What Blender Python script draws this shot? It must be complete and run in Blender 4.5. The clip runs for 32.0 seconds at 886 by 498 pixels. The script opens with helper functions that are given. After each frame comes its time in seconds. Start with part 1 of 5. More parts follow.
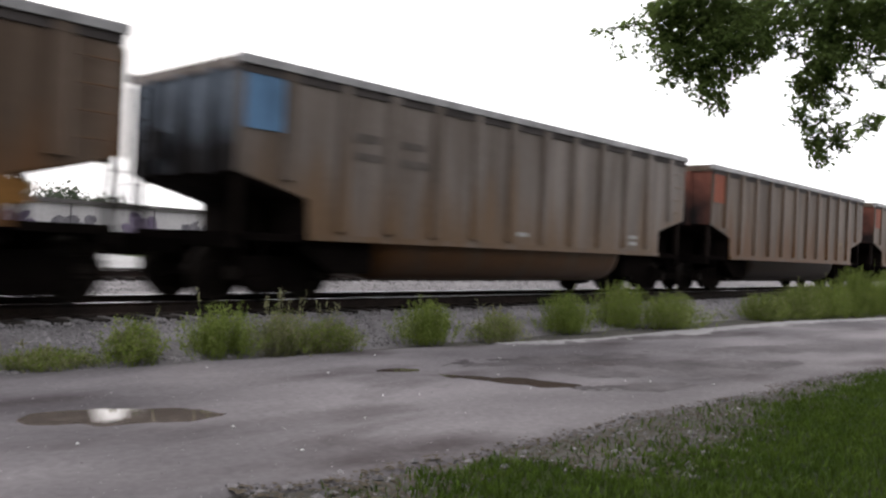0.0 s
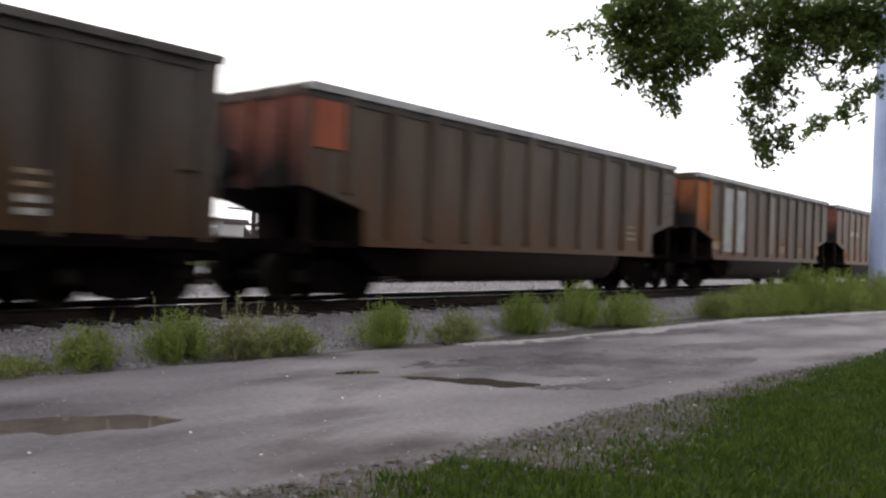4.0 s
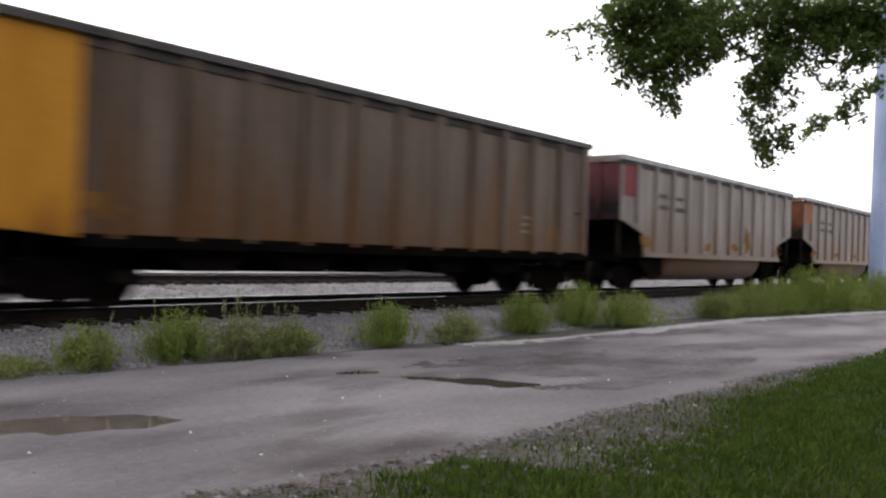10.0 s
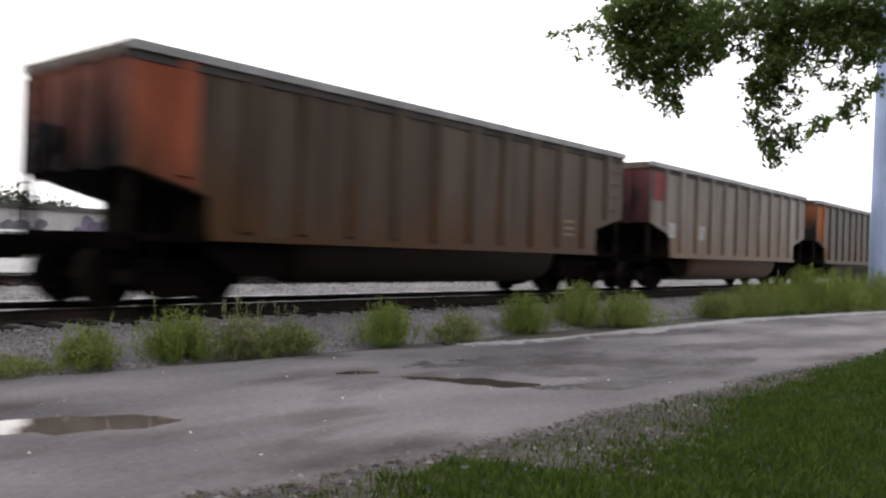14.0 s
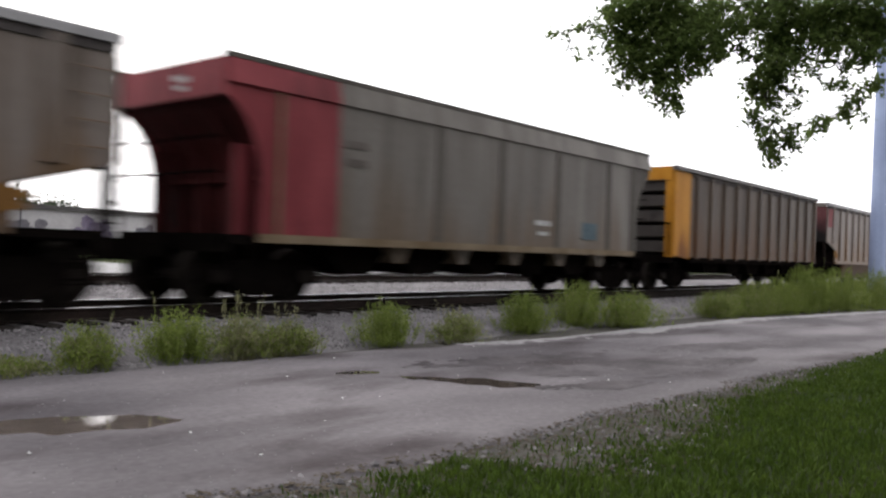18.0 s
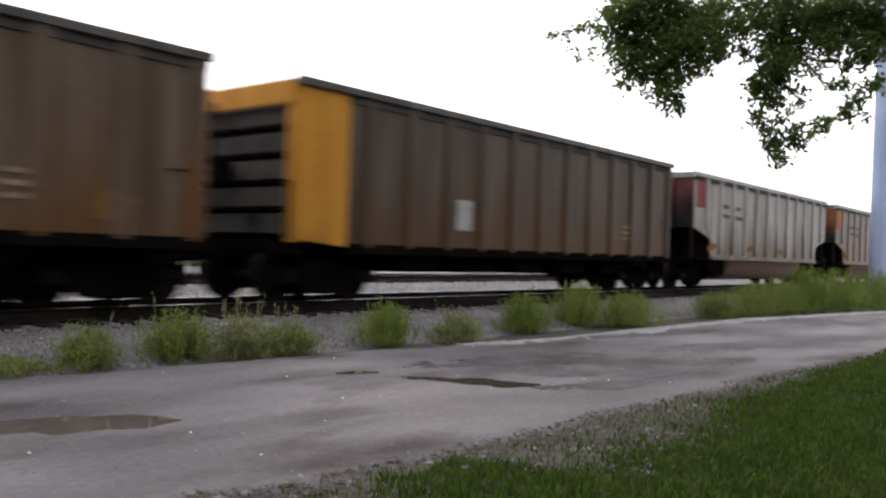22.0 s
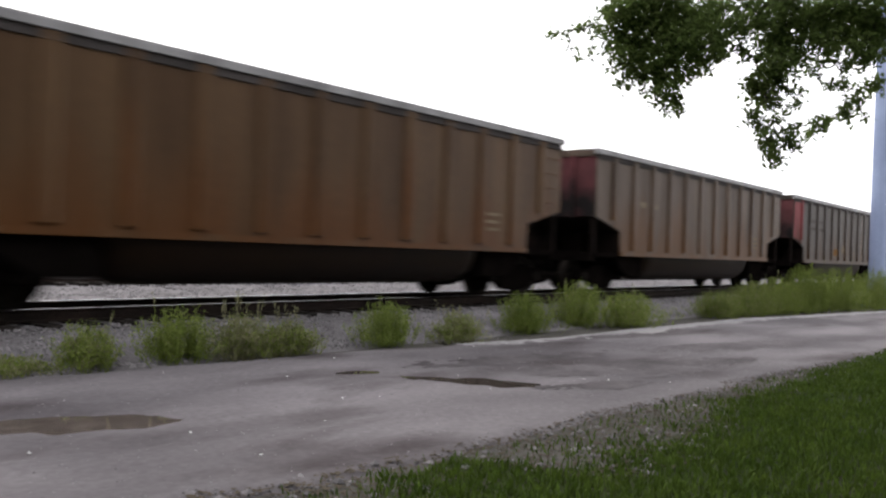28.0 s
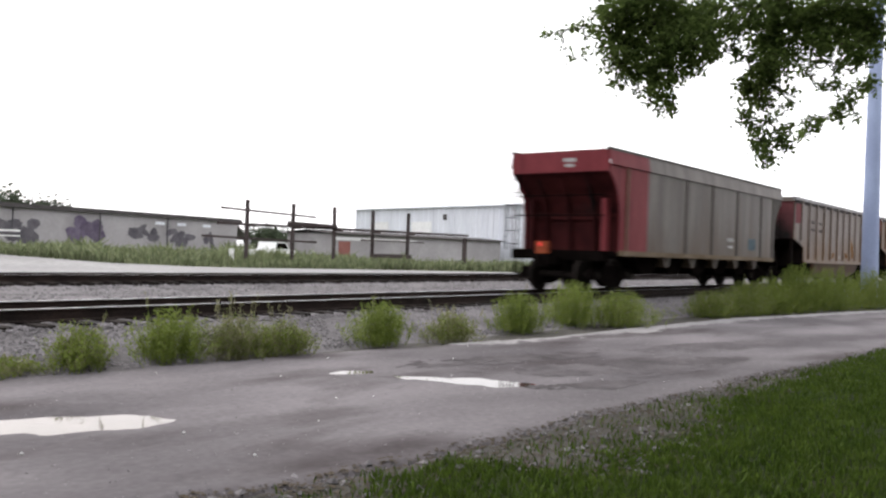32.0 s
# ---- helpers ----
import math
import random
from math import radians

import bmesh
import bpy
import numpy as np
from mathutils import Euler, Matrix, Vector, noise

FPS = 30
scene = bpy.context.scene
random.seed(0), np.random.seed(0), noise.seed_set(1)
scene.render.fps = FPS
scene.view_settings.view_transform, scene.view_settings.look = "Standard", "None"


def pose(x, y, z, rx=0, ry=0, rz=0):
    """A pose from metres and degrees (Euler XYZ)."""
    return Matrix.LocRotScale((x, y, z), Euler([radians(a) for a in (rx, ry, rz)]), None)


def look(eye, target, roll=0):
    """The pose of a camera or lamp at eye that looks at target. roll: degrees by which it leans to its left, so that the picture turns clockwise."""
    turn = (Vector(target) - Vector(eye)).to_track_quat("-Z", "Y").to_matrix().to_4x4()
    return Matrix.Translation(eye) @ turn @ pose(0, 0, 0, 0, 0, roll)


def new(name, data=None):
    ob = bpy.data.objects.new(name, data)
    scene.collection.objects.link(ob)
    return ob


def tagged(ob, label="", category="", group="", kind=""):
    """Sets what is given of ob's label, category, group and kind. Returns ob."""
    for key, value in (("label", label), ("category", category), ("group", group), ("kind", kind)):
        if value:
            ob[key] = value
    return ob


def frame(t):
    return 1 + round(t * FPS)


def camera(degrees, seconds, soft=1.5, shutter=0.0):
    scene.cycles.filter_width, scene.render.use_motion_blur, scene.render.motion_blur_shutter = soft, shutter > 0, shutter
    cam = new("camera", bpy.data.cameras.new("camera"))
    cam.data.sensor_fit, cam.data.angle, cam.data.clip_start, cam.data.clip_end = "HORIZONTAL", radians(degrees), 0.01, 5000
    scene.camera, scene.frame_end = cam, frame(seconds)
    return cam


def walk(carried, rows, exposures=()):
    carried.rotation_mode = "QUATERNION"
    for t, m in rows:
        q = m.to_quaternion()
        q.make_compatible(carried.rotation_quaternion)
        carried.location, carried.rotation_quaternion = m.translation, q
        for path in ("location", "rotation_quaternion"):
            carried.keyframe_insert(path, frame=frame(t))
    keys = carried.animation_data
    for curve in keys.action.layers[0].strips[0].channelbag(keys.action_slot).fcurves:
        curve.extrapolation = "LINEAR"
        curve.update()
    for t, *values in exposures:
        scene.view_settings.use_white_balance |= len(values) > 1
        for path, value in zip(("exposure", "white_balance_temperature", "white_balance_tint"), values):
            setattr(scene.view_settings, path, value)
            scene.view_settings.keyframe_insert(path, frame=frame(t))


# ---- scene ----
# ---------------------------------------------------------------- camera
YAW, PITCH, ROLL = 50.35, 0.207, 1.905
EYE = Vector((0, 0, 1.6))
cam = camera(55.86, 32.0, soft=2.4, shutter=0.75)


def aim(dyaw=0.0, dpitch=0.0, droll=0.0):
    a, b = radians(YAW + dyaw), radians(PITCH + dpitch)
    way = Vector((math.sin(a) * math.cos(b), math.cos(a) * math.cos(b), math.sin(b)))
    return look(EYE, EYE + way, ROLL + droll)


walk(cam, [
    (0.0, aim(-2.80, -0.20, 0.50)), (0.5, aim(-1.82, -0.12, 0.27)), (1.0, aim(-1.55, -0.08, 0.20)),
    (1.5, aim(-0.75, -0.03, 0.10)), (2.0, aim(0, 0, 0)), (3.5, aim()), (16.0, aim()), (31.5, aim()),
    (32.0, aim(0.42, 0.0, 0.0)),
])

# ---------------------------------------------------------------- light: bright overcast evening sky
SKY = 2.1
world = bpy.data.worlds.new("sky")
scene.world = world
world.use_nodes = True
wn, wl = world.node_tree.nodes, world.node_tree.links
sky = wn.new("ShaderNodeTexSky")
sky.sky_type, sky.sun_disc = "NISHITA", False
sky.sun_elevation, sky.sun_rotation = radians(38), radians(20)
sky.dust_density, sky.air_density = 6.0, 1.0
dim = wn.new("ShaderNodeVectorMath")
dim.operation = "SCALE"
dim.inputs["Scale"].default_value = 0.09
cloud = wn.new("ShaderNodeTexNoise")
cloud.inputs["Scale"].default_value = 2.2
cloud.inputs["Detail"].default_value = 4.0
ramp = wn.new("ShaderNodeValToRGB")
ramp.color_ramp.elements[0].color = (0.95, 0.945, 1.0, 1)
ramp.color_ramp.elements[1].color = (1.0, 0.98, 1.0, 1)
mixw = wn.new("ShaderNodeMix")
mixw.data_type = "RGBA"
mixw.inputs["Factor"].default_value = 0.88
wl.new(sky.outputs[0], dim.inputs[0])
wl.new(cloud.outputs["Fac"], ramp.inputs[0])
wl.new(dim.outputs[0], mixw.inputs["A"])
wl.new(ramp.outputs[0], mixw.inputs["B"])
wl.new(mixw.outputs["Result"], wn["Background"].inputs["Color"])
wn["Background"].inputs["Strength"].default_value = SKY

sun = new("sun", bpy.data.lights.new("sun", "SUN"))
sun.data.energy, sun.data.angle, sun.data.color = 0.9, radians(25), (1.0, 0.95, 0.88)
sun.matrix_world = look((10, 40, 40), (0, 0, 0))


# ---------------------------------------------------------------- geometry helpers
class Geo:
    """Gathers simple solids into one mesh."""

    def __init__(self):
        self.v, self.f = [], []

    def add(self, verts, faces):
        n = len(self.v)
        self.v += [tuple(p) for p in verts]
        self.f += [tuple(n + i for i in face) for face in faces]
        return self

    def box(self, x0, x1, y0, y1, z0, z1, c=0.0):
        """A box; c chamfers its four long vertical-plan edges."""
        if c:
            pts = [(x0 + c, y0), (x1 - c, y0), (x1, y0 + c), (x1, y1 - c), (x1 - c, y1), (x0 + c, y1), (x0, y1 - c), (x0, y0 + c)]
            return self.prism(pts, "z", z0, z1)
        return self.prism([(x0, y0), (x1, y0), (x1, y1), (x0, y1)], "z", z0, z1)

    def prism(self, pts, axis, lo, hi):
        def put(a, b, h):
            return {"z": (a, b, h), "y": (a, h, b), "x": (h, a, b)}[axis]
        n = len(pts)
        verts = [put(a, b, lo) for a, b in pts] + [put(a, b, hi) for a, b in pts]
        faces = [tuple(range(n))[::-1], tuple(range(n, 2 * n))]
        faces += [(i, (i + 1) % n, n + (i + 1) % n, n + i) for i in range(n)]
        return self.add(verts, faces)

    def tube(self, p0, p1, r, n=8, r1=None):
        p0, p1 = Vector(p0), Vector(p1)
        r1 = r if r1 is None else r1
        q = (p1 - p0).to_track_quat("Z", "Y")
        ring = [(math.cos(2 * math.pi * i / n), math.sin(2 * math.pi * i / n)) for i in range(n)]
        verts = [p0 + q @ Vector((r * c, r * s, 0)) for c, s in ring] + [p1 + q @ Vector((r1 * c, r1 * s, 0)) for c, s in ring]
        faces = [tuple(range(n))[::-1], tuple(range(n, 2 * n))]
        faces += [(i, (i + 1) % n, n + (i + 1) % n, n + i) for i in range(n)]
        return self.add(verts, faces)

    def lathe(self, prof, axis_y, n=20):
        """Turns a profile of (radius, y) round the y axis."""
        m = len(prof)
        verts, faces = [], []
        for i in range(n):
            a = 2 * math.pi * i / n
            verts += [(r * math.cos(a), y + axis_y, r * math.sin(a)) for r, y in prof]
        for i in range(n):
            j = (i + 1) % n
            faces += [(i * m + k, j * m + k, j * m + k + 1, i * m + k + 1) for k in range(m - 1)]
        return self.add(verts, faces)

    def mesh(self, name, smooth=False):
        me = bpy.data.meshes.new(name)
        me.from_pydata(self.v, [], self.f)
        bm = bmesh.new()
        bm.from_mesh(me)
        bmesh.ops.recalc_face_normals(bm, faces=bm.faces)
        bm.to_mesh(me)
        bm.free()
        if smooth:
            me.shade_smooth()
            me.set_sharp_from_angle(angle=radians(40))
        return me


MESHES = {}


def shared(key, make, smooth=False):
    """One mesh for all alike parts."""
    if key not in MESHES:
        g = Geo()
        make(g)
        MESHES[key] = g.mesh(key, smooth)
    return MESHES[key]


def part(name, data, material, parent=None, at=None, label=""):
    if isinstance(data, Geo):
        data = data.mesh(name)
    ob = new(name, data)
    if not data.materials:
        data.materials.append(material)
    elif data.materials[0] != material:
        ob.material_slots[0].link = "OBJECT"
        ob.material_slots[0].material = material
    if parent:
        ob.parent = parent
    if at is not None:
        ob.matrix_basis = at
    return tagged(ob, label)


# ---------------------------------------------------------------- materials
def surface(name, low, high, rough=0.85, metal=0.0, big=1.0, fine=30.0, bump=0.3, stretch=(1, 1, 1), stain=None,
            stain_scale=0.6, stain_at=0.58, spread=0.12, vary=0.15, spec=0.08, grain=(0.72, 1.2), fade=None, contrast=(0.3, 0.7)):
    """Two-scale mottled surface with optional stains of another colour; alike pieces differ a little."""
    m = bpy.data.materials.new(name)
    m.use_nodes = True
    n, l = m.node_tree.nodes, m.node_tree.links
    b = n["Principled BSDF"]
    b.inputs["Roughness"].default_value, b.inputs["Metallic"].default_value = rough, metal
    b.inputs["Specular IOR Level"].default_value = spec
    tc, info, add = n.new("ShaderNodeTexCoord"), n.new("ShaderNodeObjectInfo"), n.new("ShaderNodeVectorMath")
    off = n.new("ShaderNodeMath")
    off.operation = "MULTIPLY"
    off.inputs[1].default_value = 37.0
    l.new(info.outputs["Random"], off.inputs[0])
    l.new(tc.outputs["Object"], add.inputs[0])
    l.new(off.outputs[0], add.inputs[1])
    mp = n.new("ShaderNodeMapping")
    mp.inputs["Scale"].default_value = stretch
    l.new(add.outputs[0], mp.inputs[0])

    def noise_at(scale, detail, src):
        t = n.new("ShaderNodeTexNoise")
        t.inputs["Scale"].default_value, t.inputs["Detail"].default_value = scale, detail
        l.new(src, t.inputs["Vector"])
        return t.outputs["Fac"]

    def blend(fac, a, c, mode="MIX"):
        x = n.new("ShaderNodeMix")
        x.data_type, x.blend_type = "RGBA", mode
        for sock, val in (("Factor", fac), ("A", a), ("B", c)):
            if isinstance(val, (float, int)):
                x.inputs[sock].default_value = val
            elif isinstance(val, tuple):
                x.inputs[sock].default_value = (*val, 1)
            else:
                l.new(val, x.inputs[sock])
        return x.outputs["Result"]

    def stepped(src, lo, hi):
        r = n.new("ShaderNodeMapRange")
        r.inputs["From Min"].default_value, r.inputs["From Max"].default_value = lo, hi
        l.new(src, r.inputs["Value"])
        return r.outputs["Result"]

    big_n = noise_at(big, 5.0, mp.outputs[0])
    fine_n = noise_at(fine, 3.0, add.outputs[0])
    col = blend(stepped(big_n, *contrast), low, high)
    if stain:
        where = noise_at(stain_scale, 6.0, mp.outputs[0])
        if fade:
            # height term: the stain colour thickens from the top down to the foot
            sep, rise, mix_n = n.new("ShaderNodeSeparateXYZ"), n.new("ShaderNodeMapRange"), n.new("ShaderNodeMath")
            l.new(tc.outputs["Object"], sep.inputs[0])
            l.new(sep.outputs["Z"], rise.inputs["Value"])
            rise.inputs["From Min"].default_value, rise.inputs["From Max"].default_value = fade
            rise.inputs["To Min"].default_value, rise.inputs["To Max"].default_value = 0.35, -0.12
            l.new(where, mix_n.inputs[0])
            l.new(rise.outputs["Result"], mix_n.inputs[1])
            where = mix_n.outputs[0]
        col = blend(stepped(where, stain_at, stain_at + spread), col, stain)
    grey = stepped(fine_n, 0.25, 0.75)
    dark = n.new("ShaderNodeMapRange")
    dark.inputs["To Min"].default_value, dark.inputs["To Max"].default_value = grain
    l.new(grey, dark.inputs["Value"])
    mul = n.new("ShaderNodeVectorMath")
    mul.operation = "SCALE"
    l.new(col, mul.inputs[0])
    l.new(dark.outputs["Result"], mul.inputs["Scale"])
    own = n.new("ShaderNodeMapRange")
    own.inputs["To Min"].default_value, own.inputs["To Max"].default_value = 1 - vary, 1 + vary
    l.new(info.outputs["Random"], own.inputs["Value"])
    mul2 = n.new("ShaderNodeVectorMath")
    mul2.operation = "SCALE"
    l.new(mul.outputs[0], mul2.inputs[0])
    l.new(own.outputs["Result"], mul2.inputs["Scale"])
    l.new(mul2.outputs[0], b.inputs["Base Color"])
    bp = n.new("ShaderNodeBump")
    bp.inputs["Strength"].default_value, bp.inputs["Distance"].default_value = bump, 0.02
    l.new(fine_n, bp.inputs["Height"])
    l.new(bp.outputs[0], b.inputs["Normal"])
    return m


def leaf_surface(name, low, high, through_light=0.25, each=(0.65, 1.35)):
    m = surface(name, low, high, rough=0.6, big=3.0, fine=20.0, bump=0.0, spec=0.1)
    n, l = m.node_tree.nodes, m.node_tree.links
    b = n["Principled BSDF"]
    src = b.inputs["Base Color"].links[0].from_socket
    geo = n.new("ShaderNodeNewGeometry")
    own = n.new("ShaderNodeMapRange")
    own.inputs["To Min"].default_value, own.inputs["To Max"].default_value = each
    l.new(geo.outputs["Random Per Island"], own.inputs["Value"])
    mul = n.new("ShaderNodeVectorMath")
    mul.operation = "SCALE"
    l.new(src, mul.inputs[0])
    l.new(own.outputs["Result"], mul.inputs["Scale"])
    l.new(mul.outputs[0], b.inputs["Base Color"])
    tr = n.new("ShaderNodeBsdfTranslucent")
    l.new(mul.outputs[0], tr.inputs["Color"])
    mx = n.new("ShaderNodeMixShader")
    mx.inputs[0].default_value = through_light
    l.new(b.outputs[0], mx.inputs[1])
    l.new(tr.outputs[0], mx.inputs[2])
    l.new(mx.outputs[0], n["Material Output"].inputs["Surface"])
    return m


ROAD = surface("worn_asphalt", (0.09, 0.082, 0.087), (0.178, 0.164, 0.171), contrast=(0.36, 0.64), big=0.5, fine=13.0, bump=0.3, stretch=(0.45, 1.0, 1),
               stain=(0.058, 0.049, 0.051), stain_scale=0.7, stain_at=0.53, spread=0.16, vary=0, grain=(0.84, 1.13))
WET = surface("damp_asphalt", (0.05, 0.044, 0.046), (0.1, 0.09, 0.094), rough=0.8, spec=0.1, big=1.4, fine=9.0, bump=0.4, vary=0)
EDGE = surface("pale_grit_edge", (0.21, 0.203, 0.205), (0.3, 0.288, 0.288), big=0.8, fine=12.0, bump=0.4, vary=0)
BACKDROP = surface("dim_backdrop", (0.02, 0.026, 0.012), (0.045, 0.05, 0.028), big=0.5, fine=3.0, bump=1.0, vary=0)
DIRT = surface("dirt_and_gravel", (0.044, 0.042, 0.036), (0.092, 0.087, 0.078), big=0.8, fine=14.0, bump=0.6, vary=0)
SOIL = surface("grassy_soil", (0.016, 0.026, 0.007), (0.03, 0.038, 0.013), big=0.6, fine=18.0, bump=0.6, stain=(0.04, 0.034, 0.026), stain_scale=1.2, stain_at=0.58, vary=0)
FIELD = surface("far_field", (0.045, 0.06, 0.028), (0.075, 0.085, 0.042), big=0.05, fine=2.0, bump=0.3, vary=0)
LOT = surface("pale_gravel_lot", (0.24, 0.235, 0.235), (0.32, 0.315, 0.31), big=0.15, fine=4.0, bump=0.3, vary=0)
BALLAST = surface("ballast_bed", (0.1, 0.093, 0.095), (0.185, 0.175, 0.179), big=1.2, fine=16.0, bump=1.0, vary=0)
PALE = surface("pale_chip", (0.55, 0.55, 0.54), (0.7, 0.7, 0.68), vary=0.1)
TWIGS = surface("dead_leaf_litter", (0.05, 0.04, 0.028), (0.085, 0.07, 0.052), vary=0)
RAIL = surface("rusty_rail", (0.014, 0.011, 0.01), (0.03, 0.021, 0.018), rough=0.8, big=2.0, fine=30.0)
HEAD = surface("polished_rail_head", (0.5, 0.5, 0.52), (0.62, 0.62, 0.64), rough=0.28, metal=1.0, big=2.0, fine=20.0, bump=0.05)
TIE = surface("creosoted_tie", (0.014, 0.012, 0.011), (0.03, 0.025, 0.022), big=2.0, fine=25.0, stretch=(8, 1, 8), vary=0.3)
# set below soot black: the underframe's deep shade is put into the colour
DARK = surface("near_black_steel", (0.003, 0.0024, 0.0022), (0.0075, 0.006, 0.0054), rough=0.75, big=2.0, fine=18.0, spec=0.0)
WHEEL = surface("brown_wheel_steel", (0.01, 0.008, 0.007), (0.02, 0.016, 0.014), rough=0.8, metal=0.0, spec=0.05, big=3.0, fine=20.0)
MUDDY = surface("wet_mud", (0.05, 0.041, 0.035), (0.07, 0.057, 0.048), rough=0.04, big=2.0, fine=8.0, bump=0.0, spec=0.5, vary=0)
MUDDY.node_tree.nodes["Principled BSDF"].inputs["IOR"].default_value = 1.42
MURKY = surface("murky_brown_water", (0.09, 0.073, 0.063), (0.12, 0.1, 0.087), rough=0.04, big=2.0, fine=8.0, bump=0.0, spec=0.5, vary=0)
MURKY.node_tree.nodes["Principled BSDF"].inputs["IOR"].default_value = 1.42
BARK = surface("tree_bark", (0.03, 0.025, 0.02), (0.06, 0.05, 0.04), big=3.0, fine=14.0, bump=0.9, stretch=(3, 3, 0.6))
LEAF = leaf_surface("tree_leaf", (0.086, 0.13, 0.036), (0.148, 0.2, 0.06), 0.65)
WEED = leaf_surface("weed_leaf", (0.142, 0.19, 0.038), (0.215, 0.265, 0.066), 0.35, (0.85, 1.15))
STRAW = leaf_surface("dry_weed", (0.19, 0.19, 0.10), (0.27, 0.26, 0.15), 0.25, (0.85, 1.15))
GRASS = leaf_surface("lawn_blade", (0.036, 0.064, 0.009), (0.074, 0.112, 0.018), 0.3)
# far foliage colour lifted to include distance haze
FARLEAF = leaf_surface("far_leaf", (0.12, 0.155, 0.07), (0.235, 0.255, 0.15), 0.25)
POLE = surface("galvanised_pole", (0.22, 0.26, 0.38), (0.27, 0.32, 0.45), rough=0.5, metal=0.3, big=0.6, fine=12.0, bump=0.02, grain=(0.95, 1.05))
# wall colour raised to carry the haze over the yard
CONCRETE = surface("grey_block_wall", (0.28, 0.268, 0.272), (0.38, 0.366, 0.37), big=0.3, fine=4.0, stain=(0.22, 0.21, 0.214), stain_scale=0.25, vary=0.05, grain=(0.92, 1.06), bump=0.1)
ROOF = surface("dark_roof_edge", (0.06, 0.055, 0.055), (0.095, 0.088, 0.088))
TIN = surface("white_corrugated_steel", (0.62, 0.64, 0.69), (0.74, 0.76, 0.8), rough=0.5, big=0.4, fine=3.0, bump=0.02, stretch=(1, 1, 0.2), grain=(0.95, 1.04))
FADED_RED = surface("sun_faded_red_paint", (0.24, 0.1, 0.085), (0.32, 0.15, 0.13))
# rack steel lightened, haze included in the colour
RACK = surface("rusted_rack_steel", (0.05, 0.041, 0.041), (0.085, 0.068, 0.066))
WHITE = surface("white_paint", (0.7, 0.7, 0.69), (0.8, 0.8, 0.79), rough=0.5)
ORANGE = surface("orange_paint", (0.2, 0.045, 0.02), (0.26, 0.065, 0.028), rough=0.6)
INK = surface("faded_spray_paint", (0.085, 0.08, 0.092), (0.15, 0.142, 0.155), big=1.5)
PURPLE = surface("faded_purple_spray", (0.1, 0.08, 0.125), (0.17, 0.145, 0.19), big=1.5)
FARTREE = leaf_surface("far_tree_leaf", (0.045, 0.062, 0.04), (0.08, 0.1, 0.06), 0.2)


# ---------------------------------------------------------------- the ground
RAIL_TOP, TRACK_Y, FAR_TRACK_Y, BED = 0.634, 12.33, 21.5, 0.42
FAR_TOP = 0.71


def along(x, knots):
    return float(np.interp(x, [k[0] for k in knots], [k[1] for k in knots]))


ROAD_FAR = [(-60, 10.0), (4, 9.75), (7, 9.45), (9, 9.25), (11.5, 8.85), (14, 8.5), (19, 8.55), (23, 8.4), (26, 7.85), (33, 6.8), (45, 4.5), (90, -8)]
ROAD_NEAR = [(-60, 4.6), (3, 4.3), (4.3, 4.05), (6.5, 3.97), (8.2, 4.0), (9.75, 3.82), (11.2, 3.85), (14, 3.62), (17.3, 3.55), (26, 2.9), (33, 1.6), (45, -1), (90, -14)]
LAWN = [(-60, 2.6), (2.4, 2.5), (3.6, 3.3), (4.3, 3.92), (5.0, 3.9), (5.25, 3.3), (5.6, 2.98), (6.7, 2.95), (8.2, 3.2), (9.9, 3.4), (13.4, 3.46), (17.3, 3.5), (26, 2.85), (33, 1.5), (45, -1.1), (90, -14.2)]
PUDDLES = [(3.6, 6.98, 0.66, 0.38, -28, 0.055), (7.5, 7.6, 0.34, 0.15, -20, 0.035), (8.2, 6.1, 0.85, 0.29, -62, 0.045),
           (4.3, 7.75, 0.7, 0.14, -25, 0.02), (9.8, 5.6, 0.5, 0.3, -40, 0.02)]


def hollow(x, y):
    z = 0.0
    for cx, cy, a, b, turn, deep in PUDDLES:
        c, s = math.cos(radians(turn)), math.sin(radians(turn))
        u, v = ((x - cx) * c + (y - cy) * s) / a, (-(x - cx) * s + (y - cy) * c) / b
        q = Vector((x * 1.6, y * 3.0, 11))
        u, v = u + 0.35 * noise.noise(q), v + 0.5 * noise.noise(q * 1.7)
        z -= deep * math.exp(-(u * u + v * v) * 0.9)
    return z


def relief(x, y):
    p = Vector((x, y, 0))
    return 0.016 * noise.noise(p * 0.5) + 0.009 * noise.noise(p * 1.7) + 0.005 * noise.noise(p * 5.0)


def yard_rise(x, y):
    """The yard climbs a little towards the grey building."""
    return 0.33 * max(0.0, min(1.0, (29 - x) / 5)) * max(0.0, min(1.0, (y - 34) / 16))


def ground_z(x, y):
    lo, hi = along(x, ROAD_NEAR), along(x, ROAD_FAR)
    z = along(y, [(9.5, 0.0), (10.9, 0.26), (16, 0.28), (26, 0.30), (60, 0.33), (400, 0.3)])
    z += yard_rise(x, y)
    if y < 9.6:
        z = 0.02 * noise.noise(Vector((x * 0.6, y * 0.6, 3))) + (0.03 if y < lo else 0.0)
        if lo + 0.3 < y < hi - 0.3:
            z = -0.14
    return z


